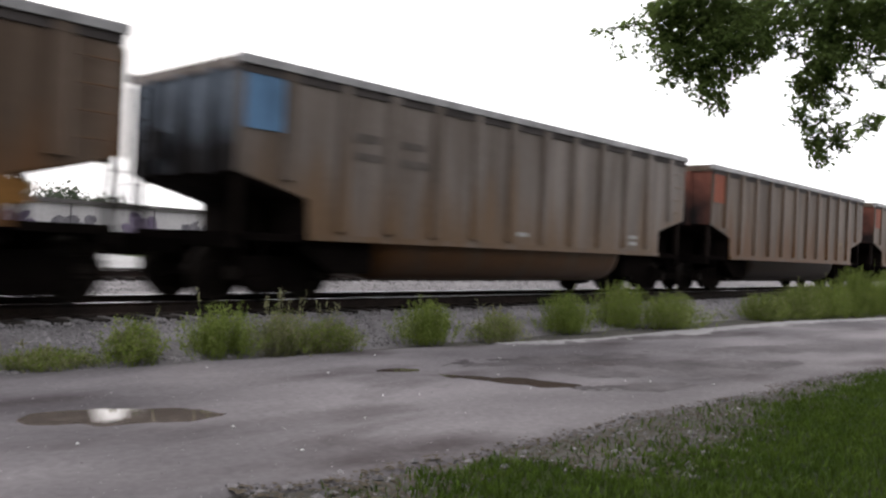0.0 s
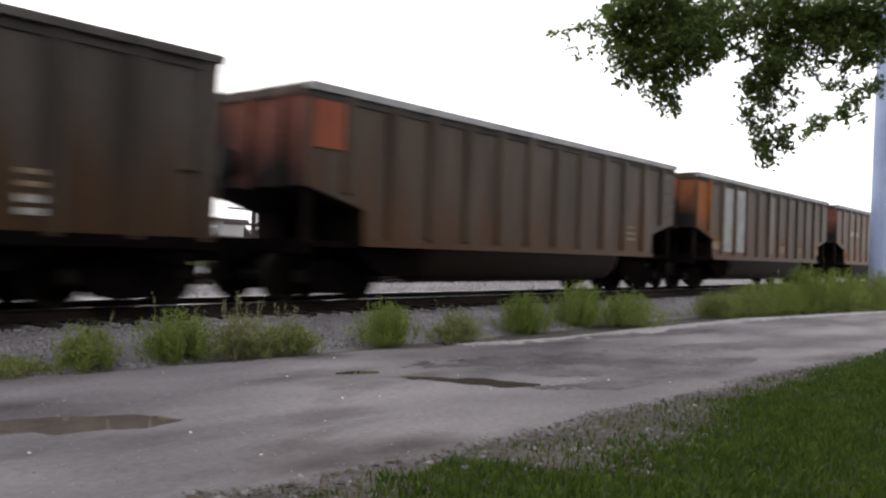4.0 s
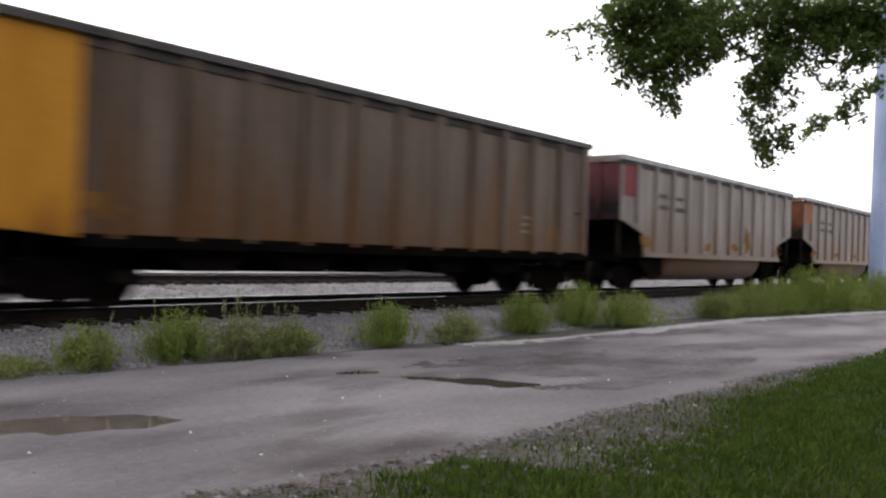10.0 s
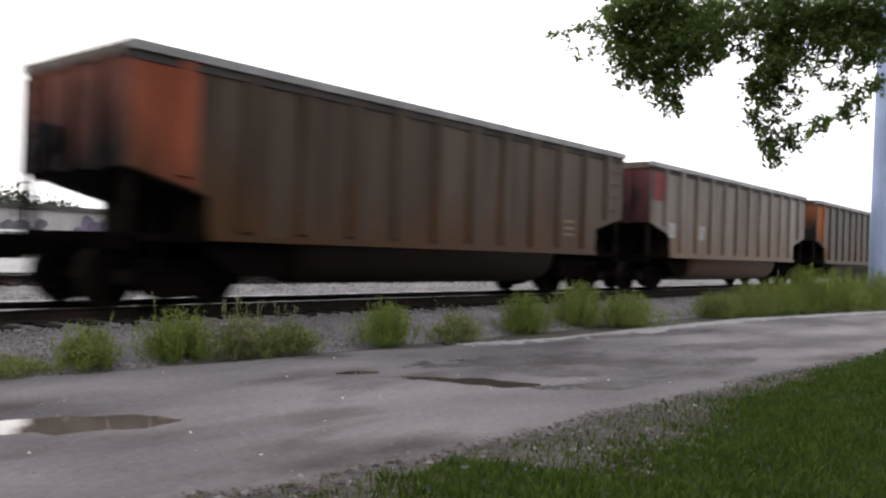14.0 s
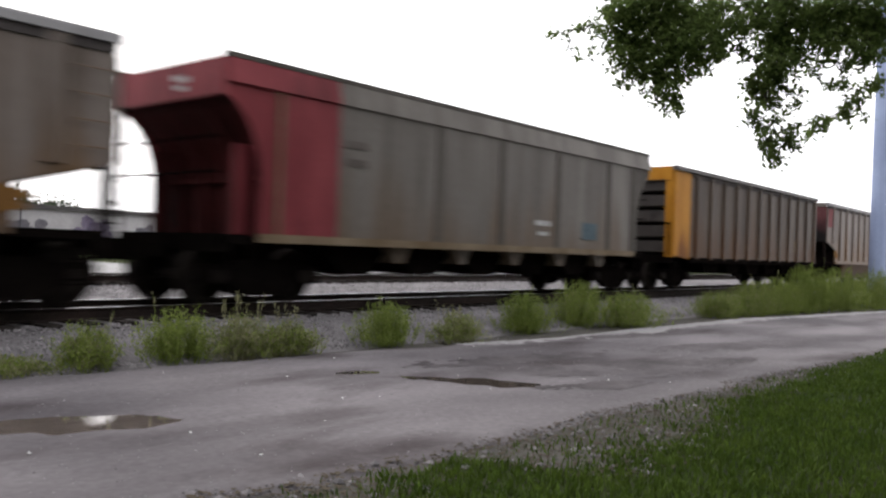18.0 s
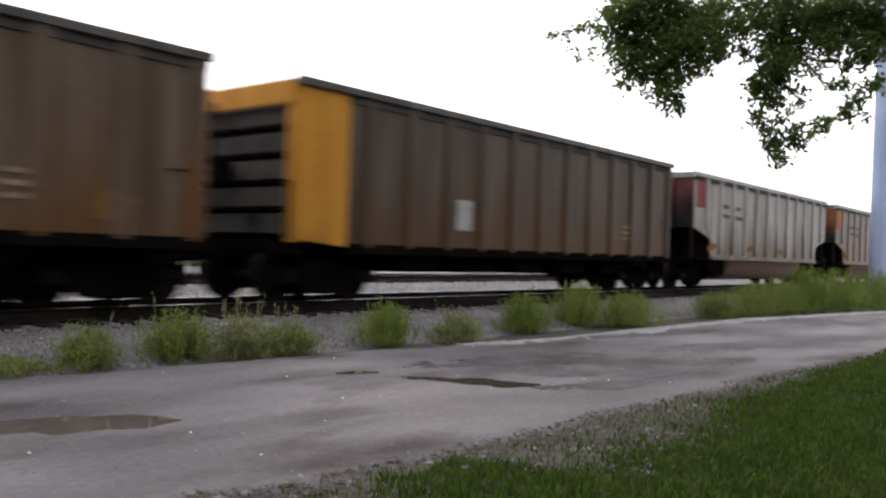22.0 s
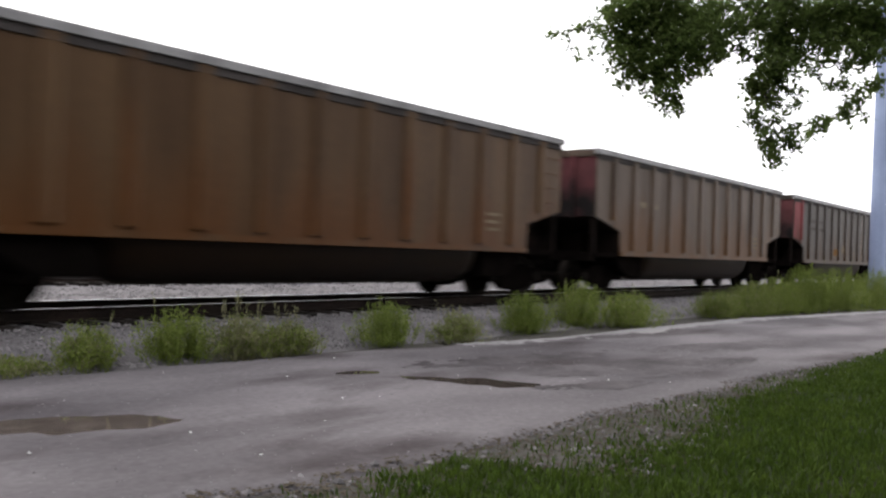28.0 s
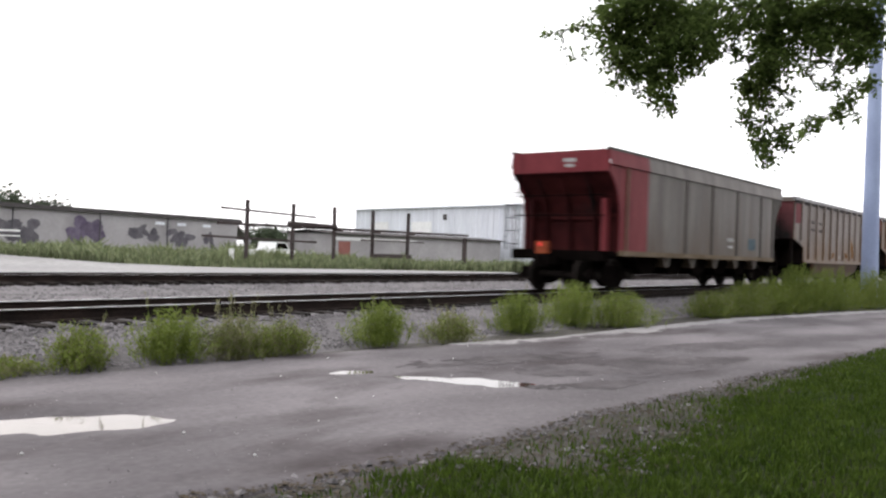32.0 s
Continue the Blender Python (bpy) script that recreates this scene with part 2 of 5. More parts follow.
def sheet(name, xs, ys, height, material, label, category, kind="structure"):
    me = bpy.data.meshes.new(name)
    nx, ny = len(xs), len(ys)
    verts = [(x, y, height(x, y)) for y in ys for x in xs]
    faces = [(j * nx + i, j * nx + i + 1, (j + 1) * nx + i + 1, (j + 1) * nx + i) for j in range(ny - 1) for i in range(nx - 1)]
    me.from_pydata(verts, [], faces)
    me.materials.append(material)
    me.shade_smooth()
    return tagged(new(name, me), label, category, kind=kind)


def steps(*runs):
    out = []
    for a, b, n in runs:
        out += list(np.linspace(a, b, n, endpoint=False))
    return out + [runs[-1][1]]


ground = sheet("ground", steps((-3000, -60, 8), (-60, -5, 12), (-5, 3, 80), (3, 20, 190), (20, 30, 40), (30, 90, 40), (90, 3000, 10)),
               steps((-3000, -20, 6), (-20, 0, 12), (0, 2.4, 14), (2.4, 4.8, 48), (4.8, 11, 30), (11, 30, 12), (30, 60, 20), (60, 100, 6), (100, 3000, 8)), ground_z, SOIL,
               "short grass and bare soil beside a railway", "ground")
ground.data.materials.append(FIELD)
ground.data.materials.append(DIRT)
for poly in ground.data.polygons:
    cx, cy, cz = poly.center
    if cy > 24 or abs(cx) > 90 or cy < -20:
        poly.material_index = 1
    elif cy > 7.0 or along(cx, LAWN) + 0.3 * noise.noise(Vector((cx, cy, 0)) * 1.1) + 0.25 * noise.noise(Vector((cx, cy, 5)) * 3.5) < cy:
        poly.material_index = 2


def road_sheet():
    xs = steps((-60, -2, 40), (-2, 14, 200), (14, 36, 120), (36, 90, 30))
    n = 56
    verts, faces = [], []
    for x in xs:
        lo = along(x, ROAD_NEAR) + 0.22 * noise.noise(Vector((x * 0.9, 1, 0))) + 0.1 * noise.noise(Vector((x * 3, 5, 0)))
        hi = along(x, ROAD_FAR) + 0.12 * noise.noise(Vector((x * 0.9, 9, 0))) + 0.05 * noise.noise(Vector((x * 3.3, 2, 0)))
        for k in range(n):
            y = lo + (hi - lo) * k / (n - 1)
            edge = min(k, n - 1 - k)
            verts.append((x, y, 0.045 + relief(x, y) + hollow(x, y) - (0.09 if edge == 0 else 0.02 if edge == 1 else 0)))
    for i in range(len(xs) - 1):
        for k in range(n - 1):
            a = i * n + k
            faces.append((a, a + n, a + n + 1, a + 1))
    me = bpy.data.meshes.new("road")
    me.from_pydata(verts, [], faces)
    me.materials.append(ROAD)
    me.shade_smooth()
    return tagged(new("road", me), "worn grey lane with potholes and broken edges", "road", kind="structure")


road_sheet()

# unseen plain wall added behind the viewpoint to dim light and reflections
tagged(part("backdrop_south", Geo().box(-80, 32, -14.5, -13.5, -0.1, 12.5), BACKDROP), "unseen tall dark wall added to block light from behind", "trees", kind="structure")

# standing water in the hollows
for cx, cy, a, b, turn, deep in PUDDLES[:3]:
    g = Geo()
    m = pose(cx, cy, 0, 0, 0, turn)
    ring = [m @ Vector((1.55 * a * math.cos(t), 1.7 * b * math.sin(t), 0)) for t in np.linspace(0, 2 * math.pi, 40, endpoint=False)]
    z = 0.045 - deep * 0.42
    g.add([(p.x, p.y, z) for p in ring], [tuple(range(40))])
    tagged(part("puddle", g, MURKY if cx < 5 else MUDDY), "shallow muddy puddle in a road pothole", "puddle", "puddles in the lane")

# pale gravel lot beyond the second track
def lot_edge(x):
    return along(x, [(-60, 58), (14, 57.0), (20, 50), (21.5, 43), (22.5, 39.5), (25, 37.6), (31, 37.4), (38, 36), (47, 33), (80, 29.5), (150, 27)])


lot = Geo()
lot_x = [-60, -20, 0, 10, 16, 20, 22, 24, 26, 28, 30, 33, 36, 40, 47, 60, 80, 150]
for k, x in enumerate(lot_x):
    top = lot_edge(x)
    lot.v += [(x, y, 0.365 + yard_rise(x, y)) for y in [25.5 + (top - 25.5) * s for s in (0, 0.3, 0.5, 0.65, 0.8, 1.0)]]
    if k:
        q = 6 * (k - 1)
        lot.f += [(q + m, q + 6 + m, q + 7 + m, q + 1 + m) for m in range(5)]
tagged(part("gravel_lot", lot, LOT), "pale bare gravel yard beyond the tracks", "gravel yard", kind="structure")

# ballast under both tracks
bed = sheet("ballast", steps((-500, -10, 12), (-10, 60, 160), (60, 520, 12)),
            [9.35, 9.7, 10.1, 10.4, 10.75, 11.2, 12, 13, 13.9, 14.6, 15.2, 16, 17, 18, 18.8, 19.8, 21.4, 23, 24.2, 25.6, 26.0],
            lambda x, y: along(y, [(9.35, -0.05), (9.75, 0.07), (10.9, BED), (13.9, BED), (15, 0.36), (18.6, 0.36), (20.1, 0.46), (23.1, 0.46), (25.6, 0.37), (26.0, 0.2)])
            + 0.03 * noise.noise(Vector((x * 1.5, y * 1.5, 0))), BALLAST, "grey crushed stone ballast under two tracks", "ballast")


def scatter(name, count, x0, x1, y0, y1, height, size, material, label, category, seed, squash=0.7, power=1.0, keep=None):
    """Many small angular stones joined in one mesh."""
    rng = np.random.default_rng(seed)
    verts, faces = [], []
    octa = np.array([(1, 0, 0), (-1, 0, 0), (0, 1, 0), (0, -1, 0), (0, 0, 1), (0, 0, -1)], float)
    tri = [(0, 2, 4), (2, 1, 4), (1, 3, 4), (3, 0, 4), (2, 0, 5), (1, 2, 5), (3, 1, 5), (0, 3, 5)]
    for _ in range(count):
        x, y = x0 + (x1 - x0) * rng.random() ** power, rng.uniform(y0, y1)
        if keep and not keep(x, y):
            continue
        r = size * rng.uniform(0.5, 1.4)
        a = rng.uniform(0, 6.28)
        p = octa * r * rng.uniform(0.6, 1.2, (6, 3)) * (1, 1, squash)
        c, s = math.cos(a), math.sin(a)
        z = height(x, y)
        k = len(verts)
        verts += [(x + c * q[0] - s * q[1], y + s * q[0] + c * q[1], z + q[2]) for q in p]
        faces += [(k + i, k + j, k + m) for i, j, m in tri]
    me = bpy.data.meshes.new(name)
    me.from_pydata(verts, [], faces)
    me.materials.append(material)
    return tagged(new(name, me), label, category, kind="stuff")


def bed_z(x, y):
    return along(y, [(9.35, -0.05), (9.75, 0.07), (10.9, BED), (13.9, BED), (15, 0.36), (18.6, 0.36), (20.1, 0.46)])


STONES = leaf_surface("loose_stone", (0.11, 0.103, 0.106), (0.215, 0.203, 0.208), 0.0)
scatter("ballast_stones", 20000, 1, 40, 9.6, 11.5, bed_z, 0.027, STONES, "loose grey ballast stones on the track shoulder", "ballast stones", 3, power=1.5)
scatter("ballast_gravel", 8000, 4, 45, 14, 20.2, bed_z, 0.05, STONES, "loose pale ballast stones between the tracks", "ballast stones", 4, power=1.3)


def lane_z(x, y):
    return 0.045 + relief(x, y) + hollow(x, y)


scatter("lane_grit", 2600, 0.5, 18, 4.2, 9.2, lane_z, 0.010, STONES, "small loose grit on the worn lane", "grit", 5, power=1.4)
def in_verge(x, y):
    return along(x, LAWN) - 0.35 < y < along(x, ROAD_NEAR) + 0.25


scatter("verge_rubble", 3000, 3, 18, 2.4, 4.6, lambda x, y: 0.035, 0.014, STONES, "broken asphalt crumbs along the lawn edge", "rubble", 6, power=1.4, keep=in_verge)
scatter("verge_clods", 420, 3, 18, 2.4, 4.8, lambda x, y: 0.04, 0.038, STONES, "broken lumps of asphalt and soil along the lawn edge", "rubble", 12, 0.6, 1.4, in_verge)
scatter("leaf_litter", 9000, 3, 18, 2.4, 4.6, lambda x, y: 0.04, 0.02, TWIGS, "brown dead leaf crumbs along the lawn edge", "leaf litter", 9, 0.25, 1.4, in_verge)
scatter("white_chips", 20, 2.5, 12, 3.6, 9.0, lambda x, y: lane_z(x, y) + 0.006, 0.014, PALE, "scattered small white limestone chips", "stones", 8)


# ---------------------------------------------------------------- railway tracks
def rail_mesh():
    g = Geo()
    half = [(0.07, 0), (0.07, 0.012), (0.012, 0.03), (0.009, 0.135), (0.034, 0.15), (0.036, 0.178)]
    pts = half + [(-a, b) for a, b in half[::-1]]
    for x0 in range(-500, 520, 20):
        g.prism(pts, "x", x0, x0 + 20)
    me = g.mesh("rail")
    me.materials.append(RAIL)
    me.materials.append(HEAD)
    for p in me.polygons:
        if p.normal.z > 0.9 and p.center.z > 0.17:
            p.material_index = 1
    return me


RAIL_MESH = rail_mesh()


def tie_shape(g):
    g.prism([(-1.3, -0.17), (1.3, -0.17), (1.3, 0), (1.285, 0.012), (-1.285, 0.012), (-1.3, 0)], "x", -0.115, 0.115)


def plate_shape(g):
    g.box(-0.09, 0.09, -0.17, 0.17, 0, 0.014)
    for s in (-0.11, 0.11):
        g.box(-0.05, -0.025, s - 0.012, s + 0.012, 0.014, 0.04)


def railway(name, y, top, first, last, label):
    track = tagged(new(name), label, "railway track", kind="structure")
    track.matrix_basis = pose(0, y, top - 0.178)
    for s in (-0.755, 0.755):
        ob = new("rail", RAIL_MESH)
        ob.parent, ob.location = track, (0, s, 0)
    k, x = 0, first
    while x < last:
        part("tie", shared("tie", tie_shape), TIE, track, pose(x, 0.03 * math.sin(k * 7.1), -0.012, 0, 0, 0.6 * math.sin(k * 3.7)))
        k, x = k + 1, x + 0.56
    far = Geo()
    for x in list(np.arange(-200, first, 0.56)) + list(np.arange(last, 300, 0.56)):
        far.box(x - 0.115, x + 0.115, -1.3, 1.3, -0.18, -0.002)
    tagged(part("ties", far, TIE, track), kind="stuff")
    plates = Geo()
    x = first
    while x < last:
        for s in (-0.755, 0.755):
            plates.box(x - 0.09, x + 0.09, s - 0.17, s + 0.17, -0.001, 0.013)
        x += 0.56
    tagged(part("tie_plates", plates, RAIL, track), kind="stuff")


railway("near_track", TRACK_Y, RAIL_TOP, -2.0, 60.0, "mainline track of bright-topped steel rails on dark ties")
railway("far_track", FAR_TRACK_Y, FAR_TOP, 2.0, 60.0, "second parallel track of rusty steel rails")


def patch(name, x0, x1, y0, y1, inside, material, label, cell=0.05, proud=0.004):
    """A thin irregular patch that lies on the lane."""
    nx, ny = int((x1 - x0) / cell) + 1, int((y1 - y0) / cell) + 1
    xs, ys = [x0 + cell * i for i in range(nx)], [y0 + cell * j for j in range(ny)]
    verts, faces, index = [], [], {}

    def at(i, j):
        if (i, j) not in index:
            index[i, j] = len(verts)
            x, y = xs[i], ys[j]
            verts.append((x, y, lane_z(x, y) + proud))
        return index[i, j]
    for i in range(nx - 1):
        for j in range(ny - 1):
            if inside(xs[i] + cell / 2, ys[j] + cell / 2):
                faces.append((at(i, j), at(i + 1, j), at(i + 1, j + 1), at(i, j + 1)))
    me = bpy.data.meshes.new(name)
    me.from_pydata(verts, [], faces)
    me.materials.append(material)
    me.shade_smooth()
    return tagged(new(name, me), label, "road patch", kind="structure")


def oval(cx, cy, a, b, turn, rough, seed):
    c, s = math.cos(radians(turn)), math.sin(radians(turn))

    def inside(x, y):
        u, v = ((x - cx) * c + (y - cy) * s) / a, (-(x - cx) * s + (y - cy) * c) / b
        q = Vector((x * 1.1, y * 2.0, seed))
        return u * u + v * v + rough * (noise.noise(q) + 0.7 * noise.noise(q * 2.7) + 0.5 * noise.noise(q * 7)) < 0.75
    return inside


for k, (cx, cy, a, b_, turn, rough) in enumerate([(12.3, 5.2, 1.7, 0.45, -30, 1.4), (9.05, 4.9, 1.0, 0.3, -37, 1.2), (10.4, 7.0, 1.9, 0.35, -12, 1.6)]):
    patch("damp_patch", cx - 2.8, cx + 2.8, max(4.6, cy - 1.9), min(8.4 if cx > 7 else 9.2, cy + 1.9), oval(cx, cy, a, b_, turn, rough, 20 + k), WET, "dark damp patch in the worn lane")


DAMP = surface("half_dry_asphalt", (0.062, 0.055, 0.058), (0.115, 0.104, 0.109), rough=0.8, spec=0.1, big=1.2, fine=10.0, bump=0.3, vary=0)
for k, (cx, cy, a, b_, turn) in enumerate([(11.2, 5.25, 2.6, 0.75, -24), (15.6, 5.6, 2.6, 0.5, -14)]):
    patch("damp_patch", cx - 3.4, cx + 3.4, max(4.5, cy - 1.6), cy + 1.6, oval(cx, cy, a, b_, turn, 1.1, 40 + k), DAMP, "half-dry darker patch in the worn lane", 0.05, 0.003)


def rim(x, y):
    d = along(x, ROAD_FAR) - y
    return 0.1 < d < (0.45 if x < 16 else 0.7) + 0.3 * noise.noise(Vector((x * 0.8, 3, 0))) + 0.35 * noise.noise(Vector((x * 3, y * 3, 0)))


patch("grit_edge", 11, 34, 6.2, 9.3, rim, EDGE, "pale grit drifted along the lane edge", 0.08)


# ---------------------------------------------------------------- the freight train
PITCH_OF_CARS, HALF = 16.18, 7.21
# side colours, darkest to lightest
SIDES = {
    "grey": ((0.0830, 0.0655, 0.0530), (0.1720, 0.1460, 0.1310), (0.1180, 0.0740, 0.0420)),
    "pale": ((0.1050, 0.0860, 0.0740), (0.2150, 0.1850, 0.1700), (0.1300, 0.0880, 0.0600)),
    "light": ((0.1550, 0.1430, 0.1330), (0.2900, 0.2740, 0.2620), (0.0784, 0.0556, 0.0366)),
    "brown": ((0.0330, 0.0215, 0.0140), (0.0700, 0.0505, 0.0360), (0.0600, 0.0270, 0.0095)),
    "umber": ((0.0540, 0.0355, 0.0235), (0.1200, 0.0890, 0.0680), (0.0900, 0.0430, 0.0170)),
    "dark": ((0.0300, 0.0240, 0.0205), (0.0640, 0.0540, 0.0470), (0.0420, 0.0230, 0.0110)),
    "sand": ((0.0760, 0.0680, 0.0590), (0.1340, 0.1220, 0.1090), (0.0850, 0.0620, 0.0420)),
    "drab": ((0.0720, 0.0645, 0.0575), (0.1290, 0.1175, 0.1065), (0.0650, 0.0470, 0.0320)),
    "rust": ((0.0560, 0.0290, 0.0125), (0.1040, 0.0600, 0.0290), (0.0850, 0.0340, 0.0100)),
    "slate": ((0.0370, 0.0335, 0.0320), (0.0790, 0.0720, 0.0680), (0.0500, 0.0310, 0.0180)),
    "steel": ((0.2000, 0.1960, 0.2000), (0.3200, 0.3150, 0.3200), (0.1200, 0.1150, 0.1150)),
    # near-black tub paint with the shade below the sill put into it
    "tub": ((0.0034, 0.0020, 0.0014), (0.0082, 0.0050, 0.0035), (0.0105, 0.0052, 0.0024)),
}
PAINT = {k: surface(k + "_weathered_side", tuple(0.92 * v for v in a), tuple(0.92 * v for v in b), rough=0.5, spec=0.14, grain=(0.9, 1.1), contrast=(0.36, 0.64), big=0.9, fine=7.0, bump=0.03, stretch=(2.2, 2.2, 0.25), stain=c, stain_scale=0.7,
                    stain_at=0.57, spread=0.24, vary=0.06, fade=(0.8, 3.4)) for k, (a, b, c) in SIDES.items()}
DUST = {"tub": 0.05, "brown": 0.2, "dark": 0.18, "umber": 0.22, "rust": 0.36, "sand": 0.36, "drab": 0.3, "grey": 0.36, "pale": 0.46, "slate": 0.28, "light": 0.42}
for kind_of, paint in PAINT.items():
    # coal and road dust that brightens at a shallow angle
    shader = paint.node_tree.nodes["Principled BSDF"]
    shader.inputs["Sheen Weight"].default_value = DUST.get(kind_of, 0.25)
    shader.inputs["Specular Tint"].default_value = (1.0, 0.94, 0.9, 1)
    shader.inputs["Sheen Roughness"].default_value = 0.4
    shader.inputs["Sheen Tint"].default_value = (0.62, 0.56, 0.535, 1)
ACCENTS = {
    "red": ((0.125, 0.021, 0.026), (0.185, 0.038, 0.044)), "pink": ((0.15, 0.034, 0.038), (0.22, 0.062, 0.064)),
    "salmon": ((0.17, 0.044, 0.023), (0.25, 0.075, 0.042)), "orange": ((0.25, 0.075, 0.014), (0.35, 0.11, 0.02)),
    "blue": ((0.074, 0.149, 0.260), (0.105, 0.198, 0.322)), "yellow": ((0.30, 0.14, 0.011), (0.40, 0.195, 0.018)),
    "ochre": ((0.19, 0.088, 0.022), (0.27, 0.13, 0.036)),
}
TINT = {k: surface(k + "_end_paint", a, b, rough=0.55, spec=0.1, grain=(0.92, 1.08), big=1.2, fine=9.0, bump=0.03, stretch=(1.5, 1.5, 0.4), stain=tuple(v * 0.45 for v in a),
                   stain_scale=0.9, stain_at=0.54, spread=0.22, vary=0.05) for k, (a, b) in ACCENTS.items()}
TINT["yellow"] = surface("yellow_end_paint", (0.33, 0.142, 0.014), (0.43, 0.2, 0.026), rough=0.55, spec=0.1, grain=(0.92, 1.08), big=1.2, fine=9.0, bump=0.03, stretch=(1.5, 1.5, 0.4),
                         stain=(0.15, 0.056, 0.012), stain_scale=0.9, stain_at=0.62, spread=0.25, vary=0.05, fade=(0.6, 3.0))
# end walls: the accent turns to dark grey lower down
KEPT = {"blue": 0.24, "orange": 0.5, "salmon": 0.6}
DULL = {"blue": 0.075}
END_FADE = {k: surface(k + "_dark_footed_end", tuple(KEPT.get(k, 0.55) * v + DULL.get(k, 0.018) for v in a), tuple(KEPT.get(k, 0.55) * v + 1.3 * DULL.get(k, 0.02) for v in b), rough=0.75, grain=(0.9, 1.1), big=1.5, fine=9.0, bump=0.05,
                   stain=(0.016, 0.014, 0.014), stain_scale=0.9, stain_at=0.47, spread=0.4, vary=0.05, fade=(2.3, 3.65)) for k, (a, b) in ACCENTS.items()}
# painted end bays that have rusted from the foot up
BAY = {k: surface(k + "_rusted_bay", tuple((0.6 if k == "orange" else 1.0) * v for v in a), tuple((0.7 if k == "orange" else 1.1) * v for v in b), rough=0.6, spec=0.1, grain=(0.9, 1.1), big=1.2, fine=9.0, bump=0.03, stretch=(1.5, 1.5, 0.4),
                  stain=(0.045, 0.024, 0.013), stain_scale=0.9, stain_at=0.56, spread=0.3, vary=0.05, fade=(1.4, 3.4)) for k, (a, b) in ACCENTS.items()}
# dark brown with the shade under the car body put into the colour
UNDER = surface("shaded_brown_underframe", (0.006, 0.0046, 0.004), (0.015, 0.011, 0.0095), rough=0.9, spec=0.02, big=1.6, grain=(0.85, 1.15), stain=(0.008, 0.007, 0.007), stain_scale=1.0)
SOOT = surface("sooty_grey_steel", (0.014, 0.0135, 0.0145), (0.028, 0.027, 0.029), rough=0.9, spec=0.02, grain=(0.9, 1.1))
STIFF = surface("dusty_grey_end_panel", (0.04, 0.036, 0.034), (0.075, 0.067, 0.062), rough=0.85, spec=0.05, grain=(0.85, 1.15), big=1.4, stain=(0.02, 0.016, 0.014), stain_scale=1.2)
MAROON = surface("dark_maroon_steel", (0.022, 0.0055, 0.006), (0.055, 0.012, 0.012), rough=0.8, spec=0.05, big=1.2, grain=(0.85, 1.15), stain=(0.01, 0.008, 0.008), stain_at=0.58)
SEAM = surface("grey_brown_seam", (0.05, 0.044, 0.038), (0.085, 0.076, 0.067), rough=0.6, stretch=(2, 2, 0.3), vary=0.08)
# dark colour for the shadow band painted below the top chords
CHORD_SHADE = surface("dark_chord_shade", (0.04, 0.036, 0.035), (0.072, 0.063, 0.061), vary=0.1)
FAINT = surface("faint_worn_marking", (0.066, 0.057, 0.051), (0.108, 0.094, 0.086), big=4.0, vary=0.15)
FADED_BLUE = surface("faded_blue_marking", (0.06, 0.085, 0.1), (0.1, 0.135, 0.155), big=4.0, vary=0.1)
PLATE = surface("pale_worn_marking", (0.26, 0.255, 0.25), (0.38, 0.375, 0.365), big=3.0, vary=0.1)
AMBER = surface("faded_amber_marking", (0.115, 0.06, 0.02), (0.2, 0.1, 0.03), big=3.0, vary=0.1)
OCHRE = surface("ochre_stained_sill", (0.09, 0.062, 0.034), (0.16, 0.125, 0.085), rough=0.6, big=1.2, vary=0.1, grain=(0.9, 1.1))
CREAM = surface("stained_cream_marking", (0.15, 0.115, 0.075), (0.25, 0.2, 0.14), big=3.0, vary=0.1)
GLOWRED = bpy.data.materials.new("red_marker_lamp")
GLOWRED.use_nodes = True
GLOWRED.node_tree.nodes["Principled BSDF"].inputs["Base Color"].default_value = (0.6, 0.03, 0.02, 1)
GLOWRED.node_tree.nodes["Principled BSDF"].inputs["Emission Color"].default_value = (1, 0.05, 0.03, 1)
GLOWRED.node_tree.nodes["Principled BSDF"].inputs["Emission Strength"].default_value = 0.3
WHEELSETS = []


def side_frame_shape(g):
    prof = [(-1.2, 0.34), (-1.2, 0.62), (-1.02, 0.66), (-0.66, 0.64), (-0.42, 0.74), (0.42, 0.74), (0.66, 0.64), (1.02, 0.66), (1.2, 0.62), (1.2, 0.34),
            (0.72, 0.34), (0.5, 0.18), (0.2, 0.14), (-0.2, 0.14), (-0.5, 0.18), (-0.72, 0.34)]
    g.prism(prof, "y", -0.08, 0.08)


def wheelset_shape(g):
    for s in (-1, 1):
        y = 0.74 * s
        prof = [(0.02, -0.06 * s), (0.13, -0.06 * s), (0.16, -0.02 * s), (0.36, 0.0), (0.39, 0.05 * s), (0.457, 0.05 * s), (0.462, -0.045 * s), (0.487, -0.06 * s),
                (0.487, -0.085 * s), (0.39, -0.085 * s), (0.33, -0.04 * s), (0.14, -0.09 * s), (0.02, -0.1 * s)]
        g.lathe(prof, y, 22)
        g.tube((0, 0.95 * s, 0), (0, 1.2 * s, 0), 0.11, 10)
        for k in range(3):
            a = 2.09 * k
            g.tube((0.06 * math.cos(a), 1.2 * s, 0.06 * math.sin(a)), (0.06 * math.cos(a), 1.225 * s, 0.06 * math.sin(a)), 0.02, 6)
    g.tube((0, -0.97, 0), (0, 0.97, 0), 0.085, 10)


def springs_shape(g):
    for x in (-0.2, 0, 0.2):
        for k in range(5):
            g.tube((x, 0, 0.2 + k * 0.055), (x, 0, 0.235 + k * 0.055), 0.075, 8)


